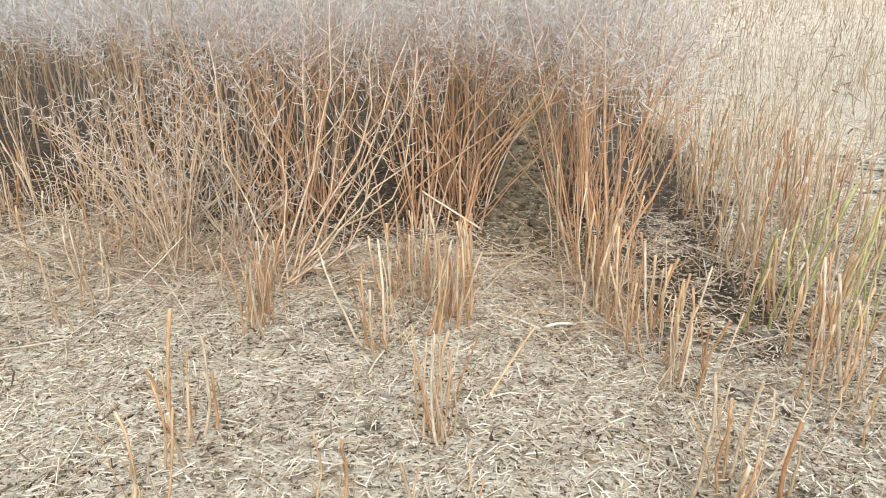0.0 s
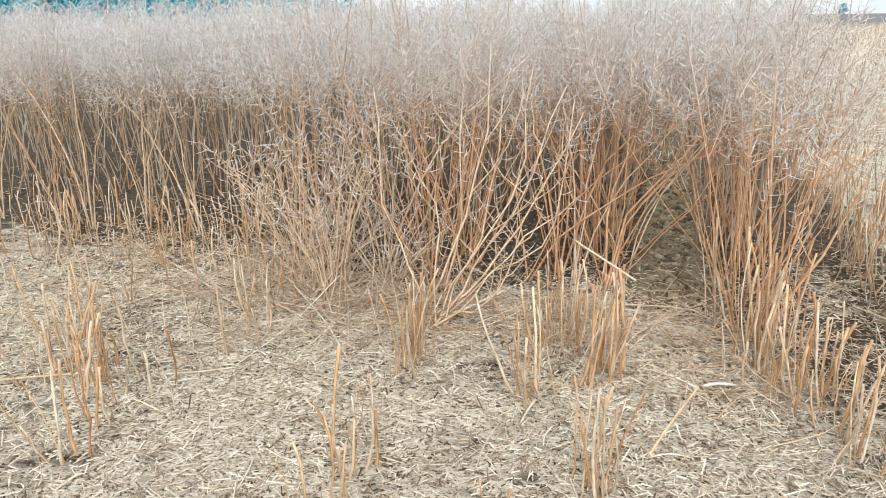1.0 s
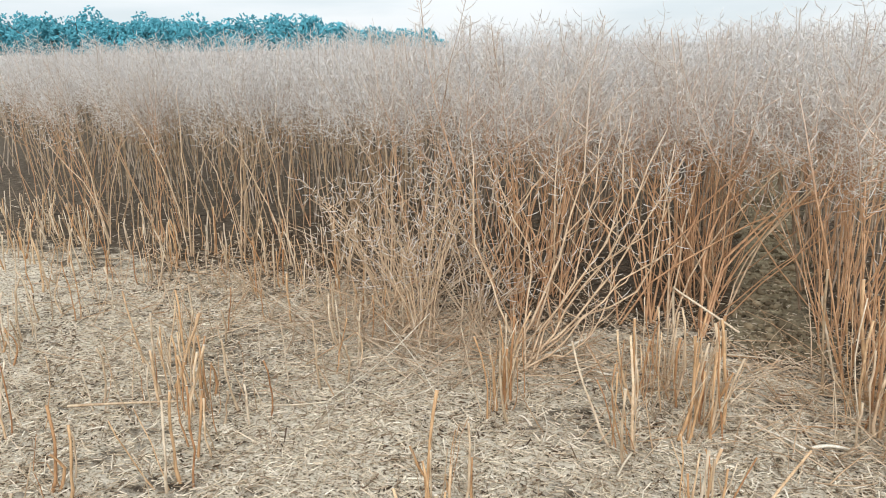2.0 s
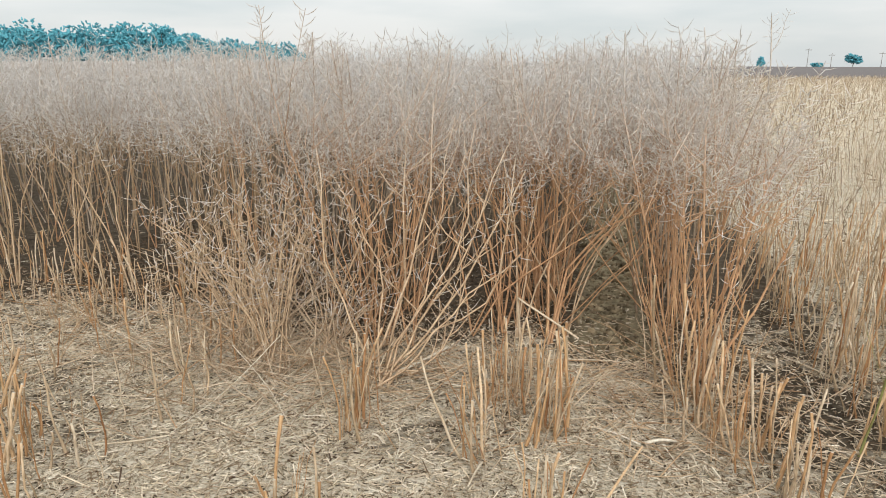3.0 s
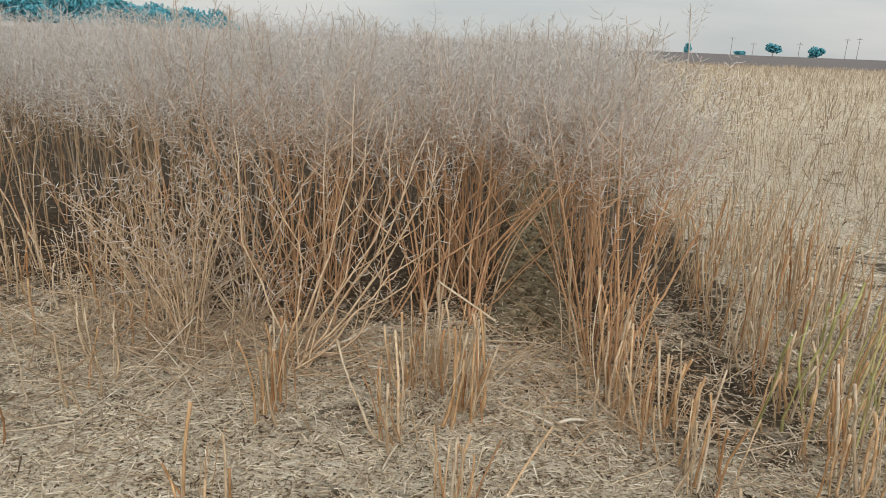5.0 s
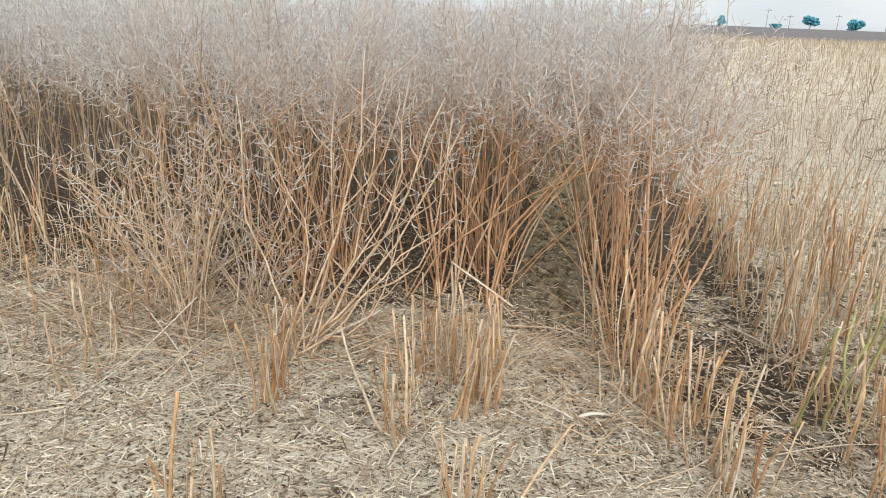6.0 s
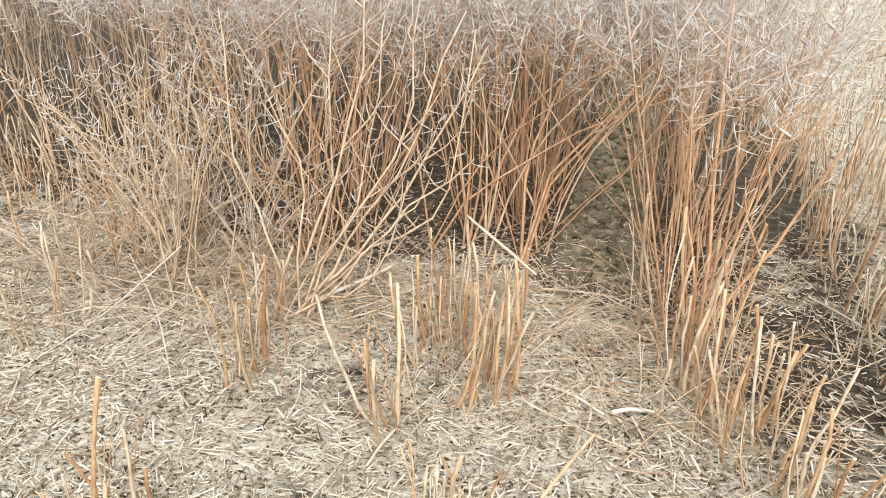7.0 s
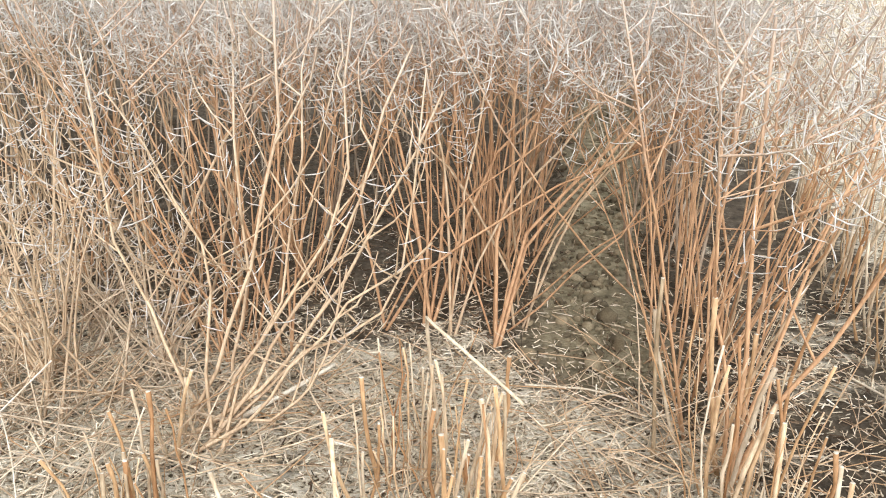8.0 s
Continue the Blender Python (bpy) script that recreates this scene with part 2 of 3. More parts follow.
# ---- ground ----
def crop_front(x):
    """Where the standing crop begins, going away from the camera, at each x."""
    return float(np.interp(x, [-60, -6, -5, -2.5, -1.8, -1.5, -0.8, -0.07, 0.68, 1.2], [7.0, 4.5, 3.95, 3.85, 3.8, 3.25, 3.1, 3.45, 2.95, 3.0]))


CROP_EDGE = 1.0


def row_drift(y):
    return 0.035 * (y - 3.4)


ROWS_X = [-0.07 - 0.75 * k for k in range(0, 40)]


def uneven(x, y):
    p = Vector((x * 0.9, y * 0.9, 0.3))
    q = Vector((x * 5.0, y * 5.0, 1.7))
    near = max(0.0, 1.0 - math.hypot(x, y - 3) / 22)
    far = max(0.0, math.hypot(x, y) - 215) * -0.02
    return (0.022 * noise.noise(p) + 0.016 * noise.noise(q)) * near + far


def spread_axis(lo, hi, step, out, grow=1.13):
    mid = list(np.arange(lo, hi + 1e-6, step))
    up, d = [], step
    while (up[-1] if up else hi) < out:
        d *= grow
        up.append((up[-1] if up else hi) + d)
    dn, d = [], step
    while (dn[-1] if dn else lo) > -out:
        d *= grow
        dn.append((dn[-1] if dn else lo) - d)
    return dn[::-1] + mid + up


def ease(a, b, v):
    k = max(0.0, min(1.0, (v - a) / (b - a)))
    return k * k * (3 - 2 * k)


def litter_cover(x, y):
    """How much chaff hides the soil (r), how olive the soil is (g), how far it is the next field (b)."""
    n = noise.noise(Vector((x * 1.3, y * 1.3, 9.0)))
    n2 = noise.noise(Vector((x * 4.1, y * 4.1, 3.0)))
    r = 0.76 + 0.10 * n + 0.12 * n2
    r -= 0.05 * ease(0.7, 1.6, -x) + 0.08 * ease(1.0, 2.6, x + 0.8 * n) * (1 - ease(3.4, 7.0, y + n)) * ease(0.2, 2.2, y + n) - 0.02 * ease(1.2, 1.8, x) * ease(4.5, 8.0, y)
    # chaff thins under the standing crop; the darker soil also paints in its shade
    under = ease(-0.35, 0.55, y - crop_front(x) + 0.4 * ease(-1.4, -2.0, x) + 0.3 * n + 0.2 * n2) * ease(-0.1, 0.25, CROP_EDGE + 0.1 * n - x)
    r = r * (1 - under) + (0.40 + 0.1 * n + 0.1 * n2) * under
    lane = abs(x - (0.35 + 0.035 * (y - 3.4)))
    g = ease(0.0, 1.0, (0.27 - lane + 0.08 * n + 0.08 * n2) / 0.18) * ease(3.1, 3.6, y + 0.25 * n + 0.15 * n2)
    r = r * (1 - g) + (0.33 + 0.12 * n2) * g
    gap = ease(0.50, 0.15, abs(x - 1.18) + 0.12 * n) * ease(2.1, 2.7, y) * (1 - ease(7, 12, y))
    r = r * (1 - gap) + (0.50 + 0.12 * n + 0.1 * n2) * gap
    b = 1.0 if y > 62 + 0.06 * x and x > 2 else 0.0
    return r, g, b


def build_ground():
    xs, ys = spread_axis(-4.6, 4.6, 0.06, 1500), spread_axis(0.6, 6.0, 0.06, 1500)
    v = [(x, y, uneven(x, y)) for y in ys for x in xs]
    w = len(xs)
    f = [(j * w + i, j * w + i + 1, (j + 1) * w + i + 1, (j + 1) * w + i) for j in range(len(ys) - 1) for i in range(w - 1)]
    me = bpy.data.meshes.new("ground")
    me.from_pydata(v, [], f)
    me.materials.append(M_GROUND)
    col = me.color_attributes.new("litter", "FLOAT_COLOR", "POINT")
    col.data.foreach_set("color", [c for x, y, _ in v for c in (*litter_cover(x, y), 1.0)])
    me.polygons.foreach_set("use_smooth", [True] * len(f))
    return tagged(new("ground", me), "field soil strewn with pale chopped straw and chaff", "ground", kind="structure")


build_ground()


# ---- loose straw on the ground ----
def straw_litter(name, count, box, size, thick, seed, label, power=2.0, mat=None, only=None, fade=0.01):
    rng = np.random.default_rng(seed)
    x0, x1, y0, y1 = box
    pts, rad = [], []
    while len(pts) < count:
        x, y = rng.uniform(x0, x1), rng.uniform(y0, y1)
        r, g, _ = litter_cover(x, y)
        r *= 0.15 + 0.85 * min(ease(x0, x0 + fade, x), ease(-x1, fade - x1, -x), ease(-y1, fade - y1, -y), ease(y0, y0 + fade, y))
        if only(x, y) if only else rng.random() > min(1.0, r * 1.25) ** power:
            continue
        ln = size * rng.lognormal(0, 0.45)
        a, up = rng.uniform(0, 6.283), rng.normal(0, 0.26)
        d = np.array([math.cos(a), math.sin(a), up]) * ln * 0.5
        c = np.array([x, y, uneven(x, y) + thick * 1.2 + abs(d[2]) * 0.9 + rng.uniform(0, 0.006)])
        pts.append([c - d, c + d])
        k = thick * rng.uniform(0.5, 1.5)
        rad.append([k, k * 0.8])
    me = Pieces().tubes(pts, rad, 3).mesh(name, mat or M_LITTER)
    return tagged(new(name, me), label, "straw", kind="stuff")


straw_litter("straw_litter", 62000, (-3.8, 3.2, 0.0, 4.6), 0.025, 0.0020, 5, "pale chopped straw pieces lying thick over the soil", fade=1.4)
straw_litter("straw_litter", 16000, (-8.0, 8.5, -3.0, 8.5), 0.036, 0.0022, 6, "pale chopped straw scattered between the stubble rows", fade=3.0)
# dark crumbs added to stand in for the dark gaps between straw pieces
straw_litter("leaf_litter", 10000, (-3.8, 3.2, 0.6, 4.2), 0.014, 0.0027, 9, "dark brown crumbs added as flecks among the chaff", mat=M_BROWN, only=lambda x, y: noise.noise(Vector((x * 3.1, y * 4.2, 5.0))) < 0.0)
straw_litter("straw_litter", 11000, (1.4, 22.0, 3.0, 30.0), 0.09, 0.0075, 7, "bleached straw scattered over the cut field")

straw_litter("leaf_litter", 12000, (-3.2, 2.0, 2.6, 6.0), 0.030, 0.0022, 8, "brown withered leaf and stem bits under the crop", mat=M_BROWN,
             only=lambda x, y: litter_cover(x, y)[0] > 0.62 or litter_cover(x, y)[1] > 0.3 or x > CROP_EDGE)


def twig_debris(name, count, centre, size, length, rad, seed, mat, label):
    """Thin broken twigs lying and leaning over one another."""
    rng = np.random.default_rng(seed)
    pts, rr = [], []
    for _ in range(count):
        x, y = rng.normal(centre[0], size[0]), rng.normal(centre[1], size[1])
        ln, a = length * rng.lognormal(0, 0.45), rng.uniform(0, 6.283)
        up = abs(rng.normal(0, 0.55))
        d = np.array([math.cos(a), math.sin(a), up])
        d *= ln / np.linalg.norm(d)
        p = np.array([x, y, uneven(x, y) + rng.uniform(0, 0.035)])
        bow = rng.normal(0, 0.035, 3) * ln
        pts.append([p, p + d * 0.35 + bow * 0.8, p + d * 0.7 + bow, p + d])
        r = rad * rng.uniform(0.5, 1.4)
        rr.append([r, r * 0.9, r * 0.75, r * 0.5])
    me = Pieces().tubes(pts, rr, 4).mesh(name, mat)
    return tagged(new(name, me), label, "twigs", kind="stuff")


def soil_clods(count, seed):
    """Crumbs and clods of bare soil on the lane."""
    rng = np.random.default_rng(seed)
    pts, rr = [], []
    while len(pts) < count:
        y = rng.uniform(3.2, 7.0)
        x = 0.35 + 0.035 * (y - 3.4) + rng.normal(0, 0.13)
        r = 0.006 * rng.lognormal(0, 0.6)
        a = rng.uniform(0, 6.28)
        d = np.array([math.cos(a), math.sin(a), rng.normal(0, 0.2)]) * r * rng.uniform(0.7, 1.6)
        p = np.array([x, y, uneven(x, y) + r * 0.25])
        pts.append([p - d, p - d * 0.5, p + d * 0.45, p + d])
        rr.append(np.array([0.35, 1.0, 0.9, 0.25]) * r)
    me = Pieces().tubes(pts, rr, 5).mesh("soil_clods", M_CLOD)
    return tagged(new("soil_clods", me), "brown crumbs and clods of bare soil on the lane", "soil", kind="stuff")


soil_clods(1500, 121)


# ---- rapeseed plants ----
def bent_line(p0, p1, bow, steps, rng, wob=0.01):
    s = np.linspace(0, 1, steps)[:, None]
    p = np.asarray(p0) * (1 - s) + np.asarray(p1) * s + np.asarray(bow) * 4 * s * (1 - s)
    j = rng.normal(0, wob, (steps, 3))
    j[0] = 0
    return p + j * [1, 1, 0.2]


def smooth_line(knots, steps):
    """A soft curve through a few knots."""
    k = np.asarray(knots, float)
    t = np.linspace(0, len(k) - 1, steps)
    out = []
    for v in t:
        i = min(int(v), len(k) - 2)
        u = v - i
        a, b, c, d = k[max(i - 1, 0)], k[i], k[i + 1], k[min(i + 2, len(k) - 1)]
        out.append(0.5 * (2 * b + (c - a) * u + (2 * a - 5 * b + 4 * c - d) * u * u + (3 * b - a - 3 * c + d) * u ** 3))
    return np.array(out)


def at_share(line, share):
    k = share * (len(line) - 1)
    i = min(int(k), len(line) - 2)
    return line[i] * (1 - (k - i)) + line[i + 1] * (k - i), line[i + 1] - line[i]


def pods_on(line, lo, gap, size, rng, steps):
    """Thin curved seed pods on short stalks, all round the upper part of a branch."""
    length = np.linalg.norm(np.diff(line, axis=0), axis=1).sum()
    count = max(2, int(length * (1 - lo) / gap))
    pts = []
    turn = rng.uniform(0, 6.28)
    for i in range(count):
        c, t = at_share(line, lo + (1 - lo) * (i + rng.uniform(0, 0.7)) / count)
        t = t / (np.linalg.norm(t) + 1e-9)
        turn += 2.4 + rng.normal(0, 0.35)
        side = np.cross(t, [math.cos(turn), math.sin(turn), 0.2])
        side /= np.linalg.norm(side) + 1e-9
        d = side * rng.uniform(0.75, 1.0) + t * rng.uniform(0.0, 0.45)
        d /= np.linalg.norm(d)
        ln = size * rng.uniform(0.6, 1.15)
        lift = t * ln * rng.uniform(0.1, 0.55) + np.array([0, 0, ln * rng.uniform(-0.2, 0.2)])
        if steps == 4:
            pts.append([c, c + d * ln * 0.3, c + d * ln * 0.8 + lift * 0.5, c + d * ln * 1.2 + lift * 1.3])
        else:
            pts.append([c, c + d * ln * 0.65 + lift * 0.3, c + d * ln * 1.2 + lift * 1.2])
    return pts


def limbs_on(line, rng, branches, low, spread, gap, pod, steps, pod_steps, thick, pod_lo=0.34, reach=1.0):
    """Side branches with their pods along one stem."""
    tall = line[-1][2] - line[0][2]
    out = []
    for k in range(branches):
        share = low + (0.9 - low) * (k + rng.uniform(0, 0.8)) / max(branches, 1)
        c, t = at_share(line, share)
        a = rng.uniform(0, 6.283)
        ln = max(0.16, tall * (1.04 - share) * rng.uniform(0.6, 1.0)) * reach
        out_by = ln * rng.uniform(0.35, 0.85) * spread
        tip = c + np.array([math.cos(a) * out_by, math.sin(a) * out_by, ln * rng.uniform(0.75, 1.0)])
        bl = bent_line(c, tip, (math.cos(a) * out_by * 0.2, math.sin(a) * out_by * 0.2, -0.01), steps, rng, 0.006)
        out.append((bl, thick * rng.uniform(0.4, 0.6), pods_on(bl, pod_lo, gap, pod, rng, pod_steps)))
    return out


def plant_shape(rng, height, stems=1, branches=6, low=0.38, gap=0.0165, pod=0.046, steps=7, pod_steps=4, spread=1.0, thick=0.0055, fan=0.14):
    """Lines of one plant: list of (stem line, radius, [(branch line, radius, pods)], own pods)."""
    out = []
    for k in range(stems):
        h = height * (1 if k == 0 else rng.uniform(0.72, 0.98))
        end = (rng.normal(0, fan * (1 + 0.6 * k)), rng.normal(0, fan * (1 + 0.6 * k)), h)
        line = bent_line((rng.normal(0, 0.014), rng.normal(0, 0.014), -0.015), end, (*rng.normal(0, 0.045, 2), 0), steps, rng, 0.006)
        limbs = limbs_on(line, rng, branches if k == 0 else max(1, branches - 2), low, spread, gap, pod, max(3, steps - 2), pod_steps, thick)
        out.append((line, thick * rng.uniform(0.75, 1.25) * (1 if k == 0 else 0.75), limbs, pods_on(line, 0.72, gap, pod, rng, pod_steps)))
    return out


POD_R = {4: (0.0007, 0.0014, 0.0019, 0.0005), 3: (0.0010, 0.0028, 0.0005)}


def pod_radii(pts, scale=1.0):
    return np.tile(np.array(POD_R[len(pts[0])]) * scale, (len(pts), 1))


def taper(r, steps, end=0.45):
    return np.linspace(r, r * end, steps)


def plant_thing(name, shape, stem_mat, pod_mat, label, group="standing rapeseed plants"):
    r = tagged(root(name, (0, 0, 0)), label, "plant", group)
    for line, rad, limbs, own in shape:
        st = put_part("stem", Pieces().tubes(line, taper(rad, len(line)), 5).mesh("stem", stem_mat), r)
        if own:
            tagged(put_part("raceme", Pieces().tubes(own, pod_radii(own), 3).mesh("raceme", pod_mat), st), kind="stuff")
        for bl, br, pods in limbs:
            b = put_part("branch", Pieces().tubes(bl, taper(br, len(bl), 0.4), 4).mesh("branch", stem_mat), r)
            tagged(put_part("raceme", Pieces().tubes(pods, pod_radii(pods), 3).mesh("raceme", pod_mat), b), kind="stuff")
    return r


NEAR_DEEP = 0.85


def scatter_plants():
    rng = np.random.default_rng(11)
    rust = [plant_thing("rapeseed_plant", plant_shape(rng, rng.uniform(1.12, 1.45), stems=3, branches=5, low=0.6, thick=0.0044), M_STEM_RUST, M_POD_WARM,
                        "ripe rapeseed plant, rust-brown stems and dry seed pods, standing uncut") for _ in range(6)]
    tan = [plant_thing("rapeseed_plant", plant_shape(rng, rng.uniform(1.12, 1.5), stems=2 if k % 2 else 1, branches=6, low=0.5, spread=1.15, thick=0.0048), M_STEM_TAN, M_POD,
                       "ripe rapeseed plant, tan stem with pale dry seed pods, standing uncut") for k in range(7)]
    used = set()
    spots = []
    for x in [0.68] + ROWS_X[:8]:
        y = crop_front(x)
        while y < crop_front(x) + NEAR_DEEP:
            spots.append((x + row_drift(y) + rng.normal(0, 0.085), y))
            y += rng.uniform(0.018, 0.055) if -1 < x < 0.5 else rng.uniform(0.03, 0.075)
    for x, y0, y1 in ((0.06, 4.1, 4.6), (0.62, 4.2, 4.7)):
        for y in np.arange(y0, y1, 0.07):
            spots.append((x + row_drift(y) + rng.normal(0, 0.06), float(y)))
    for x, y in spots:
        kinds = rust if (-0.95 < x and rng.random() < 0.8) or rng.random() < 0.15 else tan
        src = kinds[rng.integers(len(kinds))]
        lean = Matrix.Rotation(rng.normal(0, 0.11), 4, "X") @ Matrix.Rotation(rng.normal(0, 0.14), 4, "Y")
        m = Matrix.Translation((x, y, uneven(x, y))) @ lean @ Matrix.Rotation(rng.uniform(0, 6.28), 4, "Z")
        if id(src) not in used:
            used.add(id(src))
            src.matrix_basis = m
        else:
            copy_thing(src, m)


scatter_plants()


def knot_plant(name, base, lines, stem_mat, pod_mat, label, seed, thick, branches=3, low=0.5, gap=0.02, spread=1.0, reach=1.0, own=True, foot=0.012, wob=0.004, pod_lo=0.4):
    """One plant whose main stems follow given curves from its base."""
    rng = np.random.default_rng(seed)
    shape = []
    for knots in lines:
        line = smooth_line([(0, 0, -0.02)] + knots, 9) + rng.normal(0, wob, (9, 3))
        line[0] = (rng.normal(0, foot), rng.normal(0, foot), -0.02)
        line[1] = (line[0] + line[2]) / 2
        limbs = limbs_on(line, rng, branches, low, spread, gap * 0.9, 0.046, 5, 4, thick, pod_lo, reach)
        shape.append((line, thick * rng.uniform(0.8, 1.2), limbs, pods_on(line, 0.82, gap, 0.046, rng, 4) if own else []))
    p = plant_thing(name, shape, stem_mat, pod_mat, label)
    p.matrix_basis = Matrix.Translation((*base, uneven(*base)))
    return p


# a plant that forks close to the ground, its thick stems fanning out
knot_plant("forked_rapeseed_plant", (-0.67, 2.73), [
    [(0.10, 0.06, 0.10), (0.26, 0.14, 0.24), (0.43, 0.18, 0.33), (0.53, 0.22, 0.52), (0.55, 0.3, 0.95)],
    [(0.10, 0.08, 0.16), (0.24, 0.16, 0.36), (0.40, 0.22, 0.66), (0.52, 0.3, 1.05)],
    [(0.08, 0.08, 0.18), (0.19, 0.15, 0.40), (0.25, 0.22, 0.75), (0.30, 0.28, 1.15)],
    [(0.05, 0.1, 0.2), (0.10, 0.16, 0.45), (0.09, 0.2, 0.8), (0.10, 0.24, 1.2)],
    [(0.0, 0.06, 0.2), (0.02, 0.12, 0.42), (-0.08, 0.18, 0.62), (-0.2, 0.2, 0.9)],
    [(0.13, 0.08, 0.15), (0.27, 0.16, 0.33), (0.44, 0.22, 0.58), (0.60, 0.3, 0.92)],
    [(0.12, 0.02, 0.06), (0.24, 0.06, 0.13), (0.33, 0.1, 0.26), (0.37, 0.16, 0.5)],
    [(0.06, 0.05, 0.14), (0.16, 0.12, 0.30), (0.30, 0.2, 0.52), (0.36, 0.24, 0.8), (0.38, 0.3, 1.1)],
    [(0.03, 0.05, 0.2), (0.13, 0.12, 0.5), (0.2, 0.2, 0.85), (0.22, 0.24, 1.2)],
    [(0.14, 0.0, 0.10), (0.26, 0.04, 0.24), (0.40, 0.1, 0.42), (0.62, 0.12, 0.62)],
    [(-0.06, 0.04, 0.16), (-0.18, 0.1, 0.36), (-0.26, 0.16, 0.7), (-0.3, 0.2, 1.0)],
], M_STEM_PALE, M_POD_WARM, "rapeseed plant forking near the ground into pale thick stems", 81, 0.006, 4, 0.42, 0.03, foot=0.05, wob=0.010, pod_lo=0.68)

# long stems leaning out over the bare lane
knot_plant("leaning_rapeseed_plant", (0.04, 3.36), [
    [(0.05, 0.15, 0.28), (0.22, 0.25, 0.52), (0.42, 0.25, 0.76), (0.58, 0.28, 1.02), (0.66, 0.3, 1.2)],
    [(0.06, 0.15, 0.25), (0.16, 0.22, 0.42), (0.34, 0.25, 0.6), (0.56, 0.25, 0.78), (0.72, 0.25, 0.92)],
    [(-0.02, 0.1, 0.35), (0.05, 0.2, 0.6), (0.14, 0.25, 0.95), (0.2, 0.3, 1.25)],
], M_STEM_RUST, M_POD_WARM, "rapeseed plant with long bare stems leaning over the soil lane", 82, 0.0075, 3, 0.6, 0.024)
knot_plant("leaning_rapeseed_plant", (-0.2, 3.45), [
    [(0.08, 0.1, 0.3), (0.22, 0.2, 0.62), (0.40, 0.25, 0.78), (0.55, 0.3, 1.0), (0.62, 0.3, 1.15)],
    [(-0.02, 0.1, 0.4), (-0.03, 0.15, 0.8), (0.03, 0.2, 1.2)],
    [(-0.07, 0.1, 0.4), (-0.16, 0.15, 0.75), (-0.22, 0.2, 1.15)],
    [(0.02, 0.1, 0.35), (0.06, 0.15, 0.75), (0.12, 0.2, 1.22)],
], M_STEM_RUST, M_POD_WARM, "rust-brown rapeseed plant beside the bare soil lane", 83, 0.007, 4, 0.5, 0.022)
knot_plant("leaning_rapeseed_plant", (0.68, 2.8), [
    [(0.0, 0.06, 0.3), (-0.03, 0.1, 0.7), (-0.06, 0.15, 1.1)],
    [(0.05, 0.06, 0.3), (0.12, 0.1, 0.65), (0.24, 0.15, 1.02)],
    [(-0.03, 0.06, 0.25), (-0.09, 0.1, 0.5), (-0.12, 0.15, 0.85)],
    [(0.08, 0.05, 0.2), (0.19, 0.08, 0.42), (0.30, 0.1, 0.7)],
], M_STEM_RUST, M_POD_WARM, "orange-brown rapeseed plant at the front of its row", 84, 0.007, 2, 0.55, 0.024)
# plants pushed over, their long stems crossing before the others
def pushed_over():
    rng = np.random.default_rng(131)
    for x, y in ((-1.05, 3.15), (-0.62, 3.2), (-0.35, 3.4), (-0.1, 3.42), (0.12, 3.5), (-1.7, 3.6), (0.8, 3.5), (-2.5, 3.7), (-2.9, 3.75), (-3.3, 3.7), (-4.1, 3.75)):
        lines = []
        for _ in range(3):
            side, h = rng.normal(0, 0.40 if x < 0.4 else 0.2), rng.uniform(0.75, 1.2)
            lines.append([(side * 0.2, 0.02, h * 0.4), (side * 0.6, 0.05, h * 0.75), (side, 0.08, h)])
        knot_plant("crossing_rapeseed_plant", (x, y), lines, M_STEM_RUST if x > -0.9 and rng.random() < 0.6 else M_STEM_PALE, M_POD_WARM,
                   "rapeseed plant pushed over, long stems crossing its neighbours", int(rng.integers(1000)), 0.0052, 2, 0.62, 0.022, wob=0.009)


pushed_over()

# plants that reach above the rest
for k, (bx, by, h, nb) in enumerate([(1.20, 4.6, 1.62, 1), (0.86, 4.7, 1.42, 3), (0.55, 5.2, 1.45, 3), (0.05, 4.9, 1.42, 3), (-0.45, 5.0, 1.42, 3), (-3.4, 5.3, 1.46, 3), (-4.4, 5.4, 1.48, 3), (-2.9, 4.4, 1.35, 5), (-3.3, 4.35, 1.2, 5)]):
    knot_plant("tall_rapeseed_plant", (bx, by), [[(0.01, 0, h * 0.4), (0.03 - 0.02 * (k % 3), 0.02, h * 0.75), (0.02 * (k % 4), 0.02, h)]], M_STEM_TAN, M_POD,
               "tall rapeseed plant rising above the crop, open pods", 90 + k, 0.006, nb, 0.5, 0.019, 0.7)


def tangle(base, seed, label):
    """A collapsed plant: thin grey stems going all ways, low over the ground."""
    rng = np.random.default_rng(seed)
    lines = []
    for k in range(17):
        a, far = rng.uniform(0, 6.28), rng.uniform(0.12, 0.5)
        h = rng.uniform(0.2, 0.85)
        c, s = math.cos(a) * far, math.sin(a) * far * 0.7
        lines.append([(c * 0.3, s * 0.3, h * 0.45), (c * 0.7, s * 0.7, h * 0.85), (c, s, h)])
    knot_plant("collapsed_rapeseed_plant", base, lines, M_STEM_PALE if seed % 4 == 1 else M_STEM_GREY, M_POD_WARM, label, seed + 1, 0.0038, 4, 0.3, 0.04, 1.5, 0.7, foot=0.09, pod_lo=0.72)


for spot, seed in (((-1.17, 2.84), 101), ((-0.98, 3.02), 103), ((-1.42, 3.0), 105), ((-1.3, 3.2), 107)):
    tangle(spot, seed, "collapsed pale rapeseed plant with thin tangled branches")


